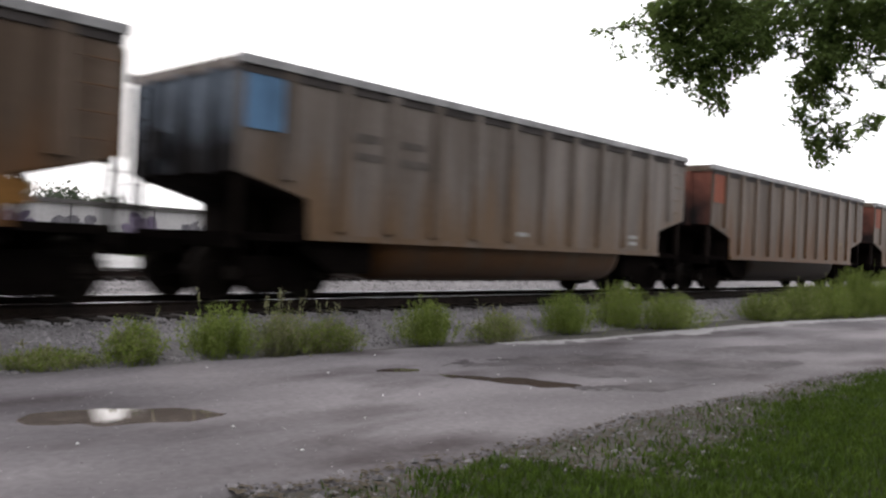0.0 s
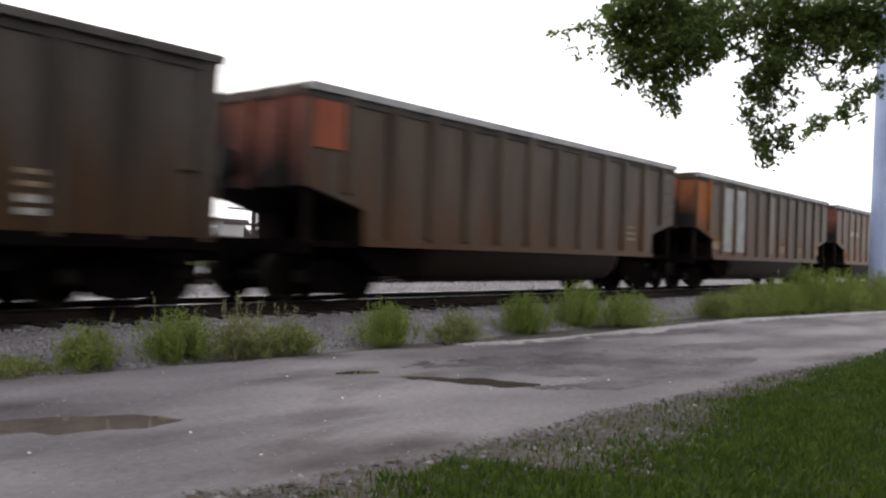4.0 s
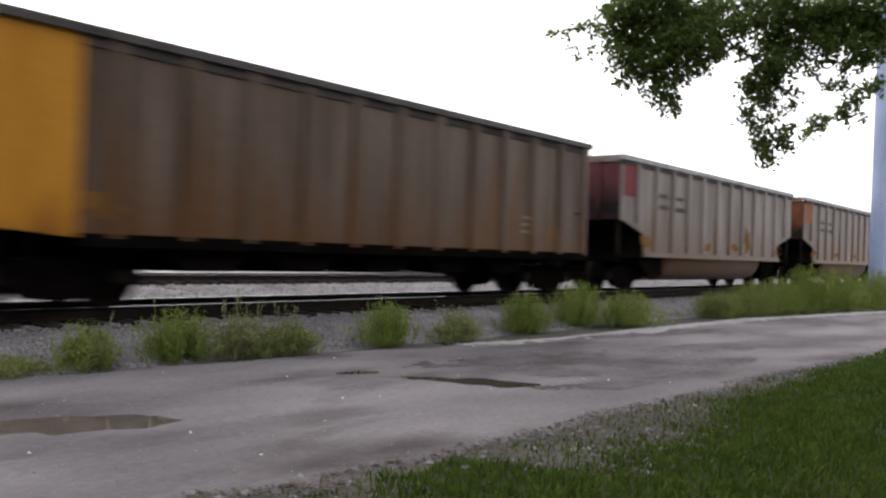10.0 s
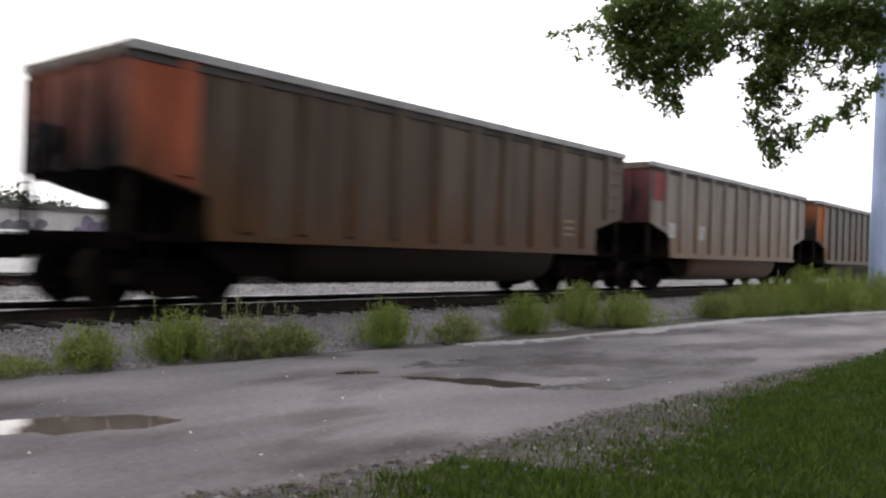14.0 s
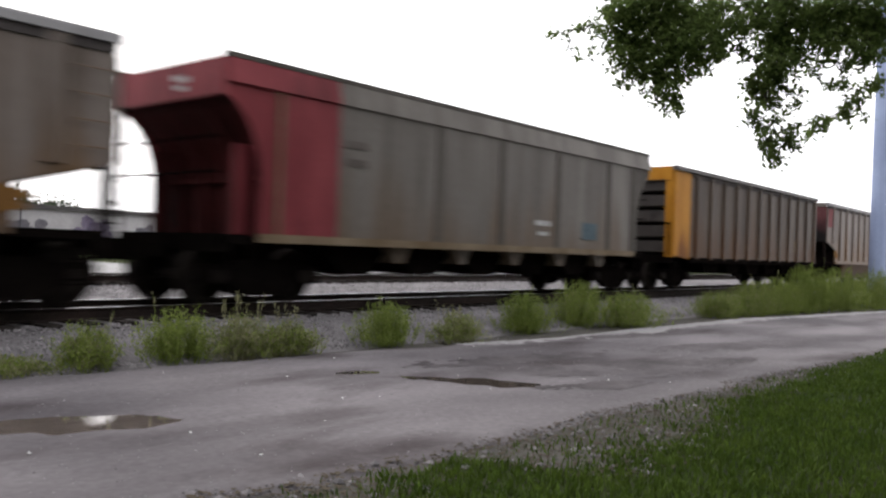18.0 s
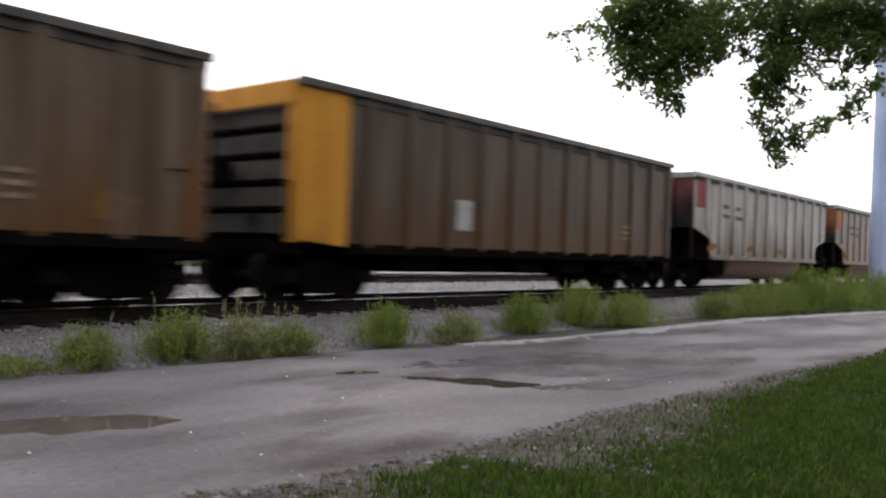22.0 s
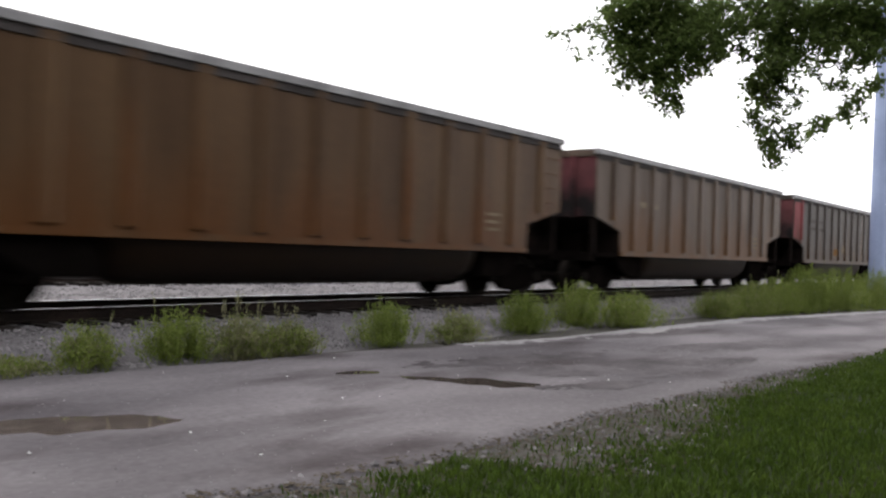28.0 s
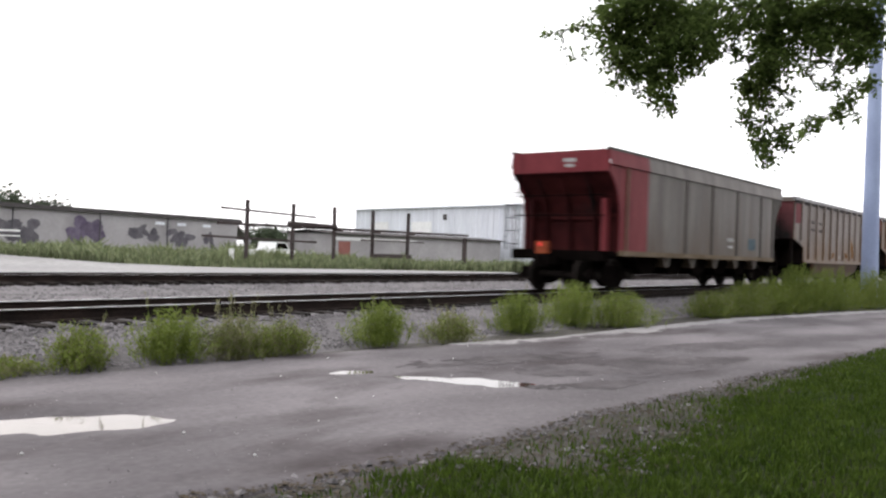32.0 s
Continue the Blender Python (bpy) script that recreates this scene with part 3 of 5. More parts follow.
def truck(car, x):
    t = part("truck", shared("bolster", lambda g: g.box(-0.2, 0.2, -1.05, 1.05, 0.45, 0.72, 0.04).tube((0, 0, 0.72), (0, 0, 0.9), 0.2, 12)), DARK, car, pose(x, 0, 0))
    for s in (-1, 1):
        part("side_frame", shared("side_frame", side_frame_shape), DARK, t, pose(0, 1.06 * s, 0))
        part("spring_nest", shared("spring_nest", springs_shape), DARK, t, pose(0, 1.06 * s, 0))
    for a in (-0.89, 0.89):
        w = part("wheelset", shared("wheelset", wheelset_shape, True), WHEEL, t, pose(a, 0, 0.46))
        WHEELSETS.append((w, car, a))
    return t


def coupler_shape(g):
    g.box(0.0, 0.62, -0.1, 0.1, 0.74, 0.96)
    g.prism([(0.6, -0.17), (0.72, -0.2), (0.9, -0.14), (0.9, 0.02), (0.8, 0.05), (0.8, 0.18), (0.62, 0.16)], "z", 0.68, 1.02)


def ladder_shape(g):
    for y in (-0.2, 0.2):
        g.box(-0.02, 0.02, y - 0.02, y + 0.02, 0, 2.2)
    for k in range(6):
        g.tube((0, -0.2, 0.18 + 0.37 * k), (0, 0.2, 0.18 + 0.37 * k), 0.014, 6)


def grab_shape(g):
    g.tube((-0.22, 0, 0), (0.22, 0, 0), 0.01, 6).tube((-0.22, 0, 0), (-0.22, 0.09, 0), 0.01, 6).tube((0.22, 0, 0), (0.22, 0.09, 0), 0.01, 6)


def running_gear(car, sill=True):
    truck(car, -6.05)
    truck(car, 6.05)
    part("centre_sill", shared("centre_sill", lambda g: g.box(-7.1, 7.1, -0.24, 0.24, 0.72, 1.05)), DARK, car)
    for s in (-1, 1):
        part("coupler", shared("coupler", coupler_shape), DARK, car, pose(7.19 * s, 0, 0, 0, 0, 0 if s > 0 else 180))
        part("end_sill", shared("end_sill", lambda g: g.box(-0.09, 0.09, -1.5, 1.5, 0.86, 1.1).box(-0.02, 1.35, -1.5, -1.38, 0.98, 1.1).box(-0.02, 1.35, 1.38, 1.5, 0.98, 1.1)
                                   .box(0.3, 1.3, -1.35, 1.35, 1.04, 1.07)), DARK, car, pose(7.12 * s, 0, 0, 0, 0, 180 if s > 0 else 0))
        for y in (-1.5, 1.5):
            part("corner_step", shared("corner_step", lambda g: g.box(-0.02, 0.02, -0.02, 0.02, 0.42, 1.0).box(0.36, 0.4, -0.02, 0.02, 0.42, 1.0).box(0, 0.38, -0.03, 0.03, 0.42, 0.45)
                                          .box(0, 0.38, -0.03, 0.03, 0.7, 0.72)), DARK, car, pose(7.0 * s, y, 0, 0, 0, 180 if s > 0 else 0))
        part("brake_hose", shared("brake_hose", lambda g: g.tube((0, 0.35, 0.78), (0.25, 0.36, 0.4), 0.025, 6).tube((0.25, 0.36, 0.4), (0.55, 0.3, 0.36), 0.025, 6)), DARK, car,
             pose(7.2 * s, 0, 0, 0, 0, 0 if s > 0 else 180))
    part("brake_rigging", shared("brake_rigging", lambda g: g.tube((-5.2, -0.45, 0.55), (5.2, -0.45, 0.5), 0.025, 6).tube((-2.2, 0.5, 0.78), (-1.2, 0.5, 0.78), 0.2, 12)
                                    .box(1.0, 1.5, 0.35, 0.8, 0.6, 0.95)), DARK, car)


def post_shape(z0, z1):
    def make(g):
        g.prism([(-0.125, 0.0), (-0.075, -0.076), (0.075, -0.076), (0.125, 0.0)], "z", z0, z1)
        g.prism([(-0.15, 0.0), (-0.15, -0.014), (0.15, -0.014), (0.15, 0.0)], "z", z0, z1)
    return make


def marking(car, x0, x1, z0, z1, material, name="marking", proud=0.012, y=-1.6):
    part(name, Geo().box(x0, x1, y - proud, y - proud + 0.006, z0, z1), material, car)


def smear(car, x, z, w, h, material, seed, name="rust_smear", y=-1.6):
    """An uneven flat patch of colour."""
    ring = []
    for k in range(18):
        a = 2 * math.pi * k / 18
        r = 1 + 0.25 * math.sin(2 * a + seed) + 0.18 * math.sin(5 * a + 2.3 * seed)
        ring.append((x + 0.5 * w * r * math.cos(a), z + 0.5 * h * r * math.sin(a)))
    part(name, Geo().prism(ring, "y", y - 0.012, y - 0.006), material, car)


def mark_sides(car, marks, sill):
    """Worn markings as plain bars and patches."""
    y = -1.6 if sill != 0.9 else -1.585
    for m in marks:
        if m == "bars":
            for x0, x1, z0, z1 in ((-4.9, -4.3, 2.74, 2.88), (-3.78, -3.2, 2.74, 2.86), (-4.85, -4.25, 2.42, 2.55), (-3.78, -3.05, 2.4, 2.54)):
                marking(car, x0, x1, z0, z1, FAINT, y=y)
        elif m == "plates":
            for x0 in (-4.9, -3.95):
                marking(car, x0, x0 + 0.56, 2.38, 2.62, PLATE, "white_panel", y=y)
        elif m == "smallplates":
            for x0 in (-4.7, -4.0):
                marking(car, x0, x0 + 0.36, 2.4, 2.55, CREAM, "pale_panel", y=y)
        elif m == "lowplates":
            for x0 in (-6.02, -3.78):
                marking(car, x0, x0 + 0.5, 1.62, 2.06, PLATE, "white_panel", y=y)
        elif m == "oneplate":
            marking(car, -2.95, -2.45, 1.42, 2.05, PLATE, "white_panel", y=y)
        elif m == "amber":
            for k, x in enumerate((-5.75, -2.3, 0.95)):
                smear(car, x, 1.42, 0.7, 0.26, AMBER, k, y=y)
        elif m == "ambers":
            for k, x in enumerate((-5.7, 5.75)):
                smear(car, x, 1.45, 0.75, 0.3, AMBER, k + 4, y=y)
        elif m == "flames":
            for k, (x, z, h) in enumerate(((1.15, 1.45, 0.3), (2.35, 1.72, 0.75), (5.8, 1.45, 0.3), (-1.2, 1.4, 0.25))):
                smear(car, x, z, 0.55, h, AMBER, k + 9, y=y)
        elif m == "stripes":
            for z in (1.46, 1.62, 1.78):
                marking(car, 4.28, 4.75, z, z + 0.07, CREAM, "pale_bar", y=y)
        elif m == "lowstripes":
            for x0, z in ((-0.3, 1.3), (4.3, 1.26), (4.3, 1.42)):
                marking(car, x0, x0 + 0.4, z, z + 0.09, PLATE, "pale_bar", y=y)
        elif m == "boxes":
            for k, x0 in enumerate((-5.9, 0.8, 3.1, 5.4)):
                marking(car, x0, x0 + 0.6, 1.36, 1.62, CREAM, "pale_box", y=y)
                smear(car, x0 + 0.3, 1.7, 0.5, 0.14, AMBER, k, y=y)
        elif m == "greypanels":
            for x0, w in ((-4.98, 0.82), (-3.82, 0.82), (-0.36, 0.45)):
                marking(car, x0, x0 + w, 1.3, 3.45, PLATE if w > 0.6 else PAINT["grey"], "pale_patch_panel", 0.008, y=y)
        elif m == "cbars":
            for z in (2.74, 2.42):
                marking(car, -4.68, -4.15, z, z + 0.14, FAINT)
        elif m == "bluebox":
            marking(car, 3.52, 4.26, 1.4, 1.82, FADED_BLUE, "blue_patch")
            marking(car, 1.4, 2.05, 1.66, 1.78, PLATE, "pale_bar")
            marking(car, 1.5, 1.95, 1.43, 1.52, PLATE, "pale_bar")
        elif m == "palepost":
            marking(car, 3.67, 4.2, 1.2, 3.5, PAINT["grey"], "pale_patch_panel", 0.008, y=y)
            smear(car, 5.38, 1.62, 0.6, 0.34, TINT["salmon"], 3, y=y)
            smear(car, 0.38, 1.7, 0.75, 0.3, CREAM, 5, y=y)
            smear(car, -0.9, 1.55, 0.9, 0.4, AMBER, 8, y=y)
            marking(car, 2.02, 2.45, 1.34, 1.42, CREAM, "pale_bar", y=y)
            marking(car, 2.05, 2.4, 1.56, 1.62, CREAM, "pale_bar", y=y)


def gondola(i, side, accent, style, marks, label):
    """Coal gondola with ribbed sides and twin round-bottomed tubs."""
    car = tagged(new("coal_gondola"), label, "freight car", "cars of the coal train")
    p, worn = PAINT[side], END_FADE[accent]
    running_gear(car)
    outline = [(-HALF, 3.6), (HALF, 3.6), (HALF, 2.02), (5.85, 1.68), (5.8, 1.08), (-5.8, 1.08), (-5.85, 1.68), (-HALF, 2.02)]
    for s in (-1, 1):
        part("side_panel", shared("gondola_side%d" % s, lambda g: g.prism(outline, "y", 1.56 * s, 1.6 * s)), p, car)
        part("top_chord", shared("top_chord", lambda g: g.prism([(-0.075, 3.64), (0.075, 3.64), (0.075, 3.76), (0.05, 3.78), (-0.05, 3.78), (-0.075, 3.76)], "x", -HALF - 0.05, HALF + 0.05)), PAINT["steel"], car, pose(0, 1.6 * s, 0))
        # dark strip in place of the shade under the chord
        part("chord_web", shared("chord_web", lambda g: g.box(-HALF, HALF, -0.03, 0.03, 3.51, 3.64)), CHORD_SHADE, car, pose(0, 1.6 * s, 0))
        part("side_sill", shared("side_sill", lambda g: g.prism([(-0.045, 1.02), (0.045, 1.02), (0.045, 1.12), (-0.045, 1.12)], "x", -5.8, 5.8)), p, car, pose(0, 1.6 * s, 0, 0, 0, 0))
        for k in range(12):
            x = -6.28 + 1.148 * k
            top = 3.62
            bottom = 1.18 if abs(x) < 5.8 else 1.95
            part("side_post", shared("post%.2f" % bottom, post_shape(bottom, top)), BAY[accent] if style == "wide" and k == 0 else p, car, pose(x, 1.6 * s, 0, 0, 0, 0 if s < 0 else 180))
        part("end_wall", shared("gondola_end", lambda g: g.box(-0.03, 0.03, -1.56, 1.56, 2.02, 3.6)), worn, car, pose(7.17 * s, 0, 0), accent + " paint darkening to grey towards the foot")
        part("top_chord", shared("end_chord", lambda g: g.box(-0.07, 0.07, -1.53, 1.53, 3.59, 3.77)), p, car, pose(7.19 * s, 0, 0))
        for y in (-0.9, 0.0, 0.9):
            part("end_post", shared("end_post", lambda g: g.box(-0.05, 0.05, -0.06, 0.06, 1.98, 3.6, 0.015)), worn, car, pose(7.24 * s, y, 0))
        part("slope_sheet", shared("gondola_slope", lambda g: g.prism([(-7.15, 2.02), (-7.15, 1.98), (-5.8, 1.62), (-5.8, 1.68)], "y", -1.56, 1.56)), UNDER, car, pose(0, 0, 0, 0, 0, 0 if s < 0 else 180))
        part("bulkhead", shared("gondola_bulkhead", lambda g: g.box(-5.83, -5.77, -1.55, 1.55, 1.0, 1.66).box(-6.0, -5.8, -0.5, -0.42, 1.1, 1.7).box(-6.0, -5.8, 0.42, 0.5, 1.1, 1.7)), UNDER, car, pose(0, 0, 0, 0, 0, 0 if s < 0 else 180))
        part("ladder", shared("ladder", ladder_shape), DARK, car, pose(7.32 * s, -1.2 * s, 1.3))
        if s > 0:
            for z in (2.2, 2.55, 2.9, 3.25):
                part("grab_iron", shared("grab_iron", grab_shape), p, car, pose(6.85, -1.69, z))
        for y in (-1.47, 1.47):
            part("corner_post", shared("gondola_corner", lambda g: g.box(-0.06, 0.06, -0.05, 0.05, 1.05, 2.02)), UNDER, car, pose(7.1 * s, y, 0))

    def tub(g):
        n, rows = 10, []
        for x, r, lift in ((-4.22, 0.34, 0.38), (-4.16, 0.48, 0.22), (-4.04, 0.58, 0.1), (-3.86, 0.64, 0.03), (-3.6, 0.66, 0.01), (3.7, 0.66, 0.01), (3.96, 0.64, 0.03), (4.14, 0.58, 0.1), (4.26, 0.48, 0.22), (4.32, 0.34, 0.38)):
            rows.append([(x, r * math.cos(math.pi + math.pi * k / n), 1.06 + (0.74 - lift) * math.sin(math.pi + math.pi * k / n)) for k in range(n + 1)])
        verts = [q for row in rows for q in row]
        m = n + 1
        faces = [(a * m + k, a * m + k + 1, (a + 1) * m + k + 1, (a + 1) * m + k) for a in range(len(rows) - 1) for k in range(n)]
        g.add(verts, faces + [tuple(range(m)), tuple(range(9 * m, 10 * m))])
    for s in (-1, 1):
        # darker paint than the sides, carrying the shade under the sill
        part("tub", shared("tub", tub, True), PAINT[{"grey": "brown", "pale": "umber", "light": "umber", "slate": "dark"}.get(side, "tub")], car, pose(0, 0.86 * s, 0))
    # plain dark blocks added to fill the black bays beside the tubs
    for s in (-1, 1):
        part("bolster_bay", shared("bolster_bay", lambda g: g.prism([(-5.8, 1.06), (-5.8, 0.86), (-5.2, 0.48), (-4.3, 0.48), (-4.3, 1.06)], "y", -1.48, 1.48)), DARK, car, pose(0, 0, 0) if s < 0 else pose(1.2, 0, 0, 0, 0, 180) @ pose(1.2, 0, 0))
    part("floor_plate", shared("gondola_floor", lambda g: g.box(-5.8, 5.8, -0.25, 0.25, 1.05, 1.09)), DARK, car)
    part("brake_wheel", shared("brake_wheel", lambda g: g.tube((0, 0, 0), (-0.05, 0, 0), 0.28, 16).box(0.0, 0.16, -0.12, 0.12, -0.2, 0.2)), SOOT, car, pose(-7.36, 0.55, 2.5))
    if style == "patch":
        marking(car, -7.1, -6.38, 2.68, 3.56, TINT[accent], accent + "_end_patch", 0.02)
    elif style == "wide":
        part(accent + "_end_panel", Geo().prism([(-7.19, 2.04), (-6.06, 1.76), (-6.06, 3.5), (-7.19, 3.5)], "y", -1.613, -1.603), BAY[accent], car)
    mark_sides(car, marks, 1.08)
    return car


def ribbed_hopper(i, side, accent, style, marks, label):
    """Open hopper with ribbed sides, yellow end frame and shelf-like end stiffeners."""
    car = tagged(new("ribbed_hopper"), label, "freight car", "cars of the coal train")
    p, tint = PAINT[side], TINT[accent]
    running_gear(car)
    for s in (-1, 1):
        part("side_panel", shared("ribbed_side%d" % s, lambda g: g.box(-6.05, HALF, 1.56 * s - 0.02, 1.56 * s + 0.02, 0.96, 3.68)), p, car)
        part("end_bay_panel", shared("ribbed_bay%d" % s, lambda g: g.prism([(-7.2, 1.1), (-6.1, 1.0), (-6.06, 1.0), (-6.06, 3.7), (-7.2, 3.7)], "y", 1.58 * s - 0.02, 1.58 * s + 0.02)), tint, car, None, accent + " painted end bay")
        part("top_chord", shared("top_chord2", lambda g: g.prism([(-0.08, 3.69), (0.08, 3.69), (0.08, 3.8), (0.05, 3.82), (-0.05, 3.82), (-0.08, 3.8)], "x", -HALF - 0.05, HALF + 0.05)), PAINT["slate"], car, pose(0, 1.6 * s, 0))
        # painted shadow strip below the hopper chord
        part("chord_web", shared("chord_shade_strip2", lambda g: g.box(-6.05, HALF, -0.03, 0.03, 3.55, 3.69)), CHORD_SHADE, car, pose(0, 1.58 * s, 0))
        part("side_sill", shared("side_sill2", lambda g: g.box(-6.05, HALF, -0.07, 0.06, 0.88, 1.06)), DARK, car, pose(0, 1.58 * s, 0))
        for k in range(12):
            part("side_post", shared("post_long", post_shape(1.0, 3.67)), p, car, pose(-5.55 + 1.14 * k, 1.58 * s, 0, 0, 0, 0 if s < 0 else 180))
        part("top_chord", shared("end_chord2", lambda g: g.box(-0.08, 0.08, -1.52, 1.52, 3.4, 3.8)), tint if s < 0 else p, car, pose(7.17 * s, 0, 0))
        part("corner_post", shared("hopper_corner", lambda g: g.box(-0.1, 0.1, -0.14, 0.14, 1.05, 3.45, 0.02)), tint if s < 0 else p, car, pose(7.12 * s, -1.42, 0))
        part("corner_post", shared("hopper_corner", lambda g: None), tint if s < 0 else p, car, pose(7.12 * s, 1.42, 0))
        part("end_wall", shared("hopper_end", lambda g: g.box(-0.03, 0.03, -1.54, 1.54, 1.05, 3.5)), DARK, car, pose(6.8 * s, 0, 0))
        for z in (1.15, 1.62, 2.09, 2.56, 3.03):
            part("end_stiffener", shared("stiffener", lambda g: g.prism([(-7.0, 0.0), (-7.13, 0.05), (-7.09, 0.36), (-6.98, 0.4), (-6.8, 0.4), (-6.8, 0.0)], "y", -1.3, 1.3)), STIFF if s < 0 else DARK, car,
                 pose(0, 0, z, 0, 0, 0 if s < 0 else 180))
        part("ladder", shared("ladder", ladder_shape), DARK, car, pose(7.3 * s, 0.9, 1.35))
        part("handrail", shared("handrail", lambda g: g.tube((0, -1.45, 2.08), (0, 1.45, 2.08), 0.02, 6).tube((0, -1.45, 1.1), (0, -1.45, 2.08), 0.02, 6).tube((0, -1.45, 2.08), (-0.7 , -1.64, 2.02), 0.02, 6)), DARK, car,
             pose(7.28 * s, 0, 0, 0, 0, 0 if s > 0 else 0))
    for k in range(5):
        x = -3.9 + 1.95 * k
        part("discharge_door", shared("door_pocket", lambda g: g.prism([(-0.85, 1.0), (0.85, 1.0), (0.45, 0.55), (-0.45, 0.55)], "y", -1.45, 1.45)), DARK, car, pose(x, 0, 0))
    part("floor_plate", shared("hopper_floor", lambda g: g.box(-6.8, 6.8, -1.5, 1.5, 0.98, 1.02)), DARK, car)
    part("brake_wheel", shared("brake_wheel", lambda g: None), DARK, car, pose(-7.36, 0.3, 2.3))
    mark_sides(car, marks, 0.9)
    return car


def smooth_hopper(i, side, accent, style, marks, label):
    """Smooth-sided open hopper with red open-framed ends and pocket bottoms."""
    car = tagged(new("smooth_hopper"), label, "freight car", "cars of the coal train")
    p, tint = PAINT[side], TINT[accent]
    running_gear(car)
    for s in (-1, 1):
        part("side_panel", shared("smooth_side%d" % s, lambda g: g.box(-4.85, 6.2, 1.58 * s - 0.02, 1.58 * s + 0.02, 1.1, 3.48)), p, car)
        part("end_bay_panel", shared("smooth_bay%d" % s, lambda g: g.box(-6.15, -4.85, 1.585 * s - 0.02, 1.585 * s + 0.02, 1.1, 3.48)), tint, car, None, "red painted end bay")
        # curved cheek that carries the overhanging top of the end, with a web column set in behind it
        part("end_frame_panel", shared("smooth_frame%d" % s, lambda g: g.prism([(-7.21, 3.5), (-7.21, 3.3), (-7.0, 3.16), (-6.82, 2.98), (-6.66, 2.72), (-6.56, 2.44), (-6.5, 2.15), (-6.48, 1.1), (-6.15, 1.1), (-6.15, 3.5)], "y", 1.56 * s - 0.02, 1.56 * s + 0.02)), tint, car)
        part("rear_frame_panel", shared("smooth_rear%d" % s, lambda g: g.prism([(7.21, 3.5), (7.21, 3.3), (7.0, 3.16), (6.82, 2.98), (6.66, 2.72), (6.56, 2.44), (6.5, 2.15), (6.48, 1.1), (6.2, 1.1), (6.2, 3.5)], "y", 1.57 * s - 0.02, 1.57 * s + 0.02)), SEAM, car)
        # far column takes darker maroon for shade, near one the lit red
        part("web_column", shared("web_column", lambda g: g.box(-6.72, -6.46, -0.07, 0.07, 1.1, 2.6, 0.02)), tint if s < 0 else MAROON, car, pose(0, 1.18 * s, 0))
        part("corner_strap", shared("corner_strap", lambda g: g.box(-6.19, -6.11, -0.012, 0.012, 1.14, 3.5)), OCHRE, car, pose(0, 1.61 * s, 0), "rust-brown seam strap")
        part("upper_band", shared("upper_band", lambda g: g.prism([(-0.03, 3.48), (0.0, 3.46), (0.085, 3.9), (0.05, 3.9)], "x", -4.85, HALF)), p, car, pose(0, -1.62, 0) if s < 0 else pose(HALF - 4.85, 1.62, 0, 0, 0, 180))
        part("bay_band", shared("bay_band", lambda g: g.prism([(-0.03, 3.48), (0.0, 3.46), (0.085, 3.9), (0.05, 3.9)], "x", -7.2, -4.86)), tint, car, pose(0, -1.62, 0) if s < 0 else pose(-12.06, 1.62, 0, 0, 0, 180))
        part("top_chord", shared("top_chord3", lambda g: g.prism([(-0.04, 3.87), (0.05, 3.87), (0.05, 3.93), (0.03, 3.95), (-0.04, 3.95)], "x", -HALF - 0.04, HALF + 0.04)), SEAM, car, pose(0, 1.545 * s, 0), "dark grey top rail")
        part("side_sill", shared("side_sill3", lambda g: g.box(-6.5, 6.3, -0.05, 0.05, 1.02, 1.16)), OCHRE, car, pose(0, 1.6 * s, 0))
        for x in (-2.1, 0.05, 2.35, 4.85, 6.2):
            part("side_seam", shared("side_seam", lambda g: g.box(-0.1, 0.1, -0.02, 0.02, 1.16, 3.5, 0.008)), SEAM, car, pose(x, 1.602 * s, 0))
        part("end_beam", shared("end_beam", lambda g: g.prism([(-1.56, 3.5), (-1.54, 3.3), (1.54, 3.3), (1.56, 3.5), (1.52, 3.9), (-1.52, 3.9)], "x", -0.04, 0.04)), tint, car, pose(7.17 * s, 0, 0))
        back = pose(0, 0, 0, 0, 0, 0 if s < 0 else 180)

        def overhang(g):
            line = [(-7.14, 3.32), (-6.94, 3.18), (-6.74, 2.98), (-6.5, 2.74), (-6.36, 2.5), (-6.28, 2.2)]
            g.prism(line + [(a + 0.05, c + 0.03) for a, c in line[::-1]], "y", -1.53, 1.53)
        part("slope_sheet", shared("smooth_slope", overhang), MAROON, car, back)
        part("bulkhead", shared("smooth_bulkhead", lambda g: g.box(-6.28, -6.22, -1.53, 1.53, 1.05, 2.24)), MAROON, car, back)
        part("cross_rib", shared("smooth_rib", lambda g: g.box(-6.38, -6.28, -1.5, 1.5, 2.02, 2.1)), MAROON, car, back)
        for y in (-0.75, 0.05, 0.8):
            part("web_plate", shared("web_plate", lambda g: g.prism([(-6.98, 3.14), (-6.4, 2.5), (-6.28, 1.1), (-6.4, 1.1), (-6.5, 2.2), (-6.66, 2.62)], "y", -0.03, 0.03)), MAROON, car, back @ pose(0, y, 0))
        part("corner_rod", shared("corner_rod", lambda g: g.tube((-7.18, 0, 1.14), (-7.18, 0, 3.3), 0.022, 6)), MAROON, car, back @ pose(0, -1.5 * s, 0))
        marking_end = pose(7.215 * s, 0, 0)
        part("white_panel", shared("end_plate", lambda g: g.box(-0.006, 0.006, -0.55, -0.15, 3.58, 3.68).box(-0.006, 0.006, -0.5, -0.2, 3.44, 3.52)), PLATE, car, marking_end)
        part("ladder", shared("ladder", ladder_shape), DARK, car, pose(7.3 * s, 1.45, 1.1))
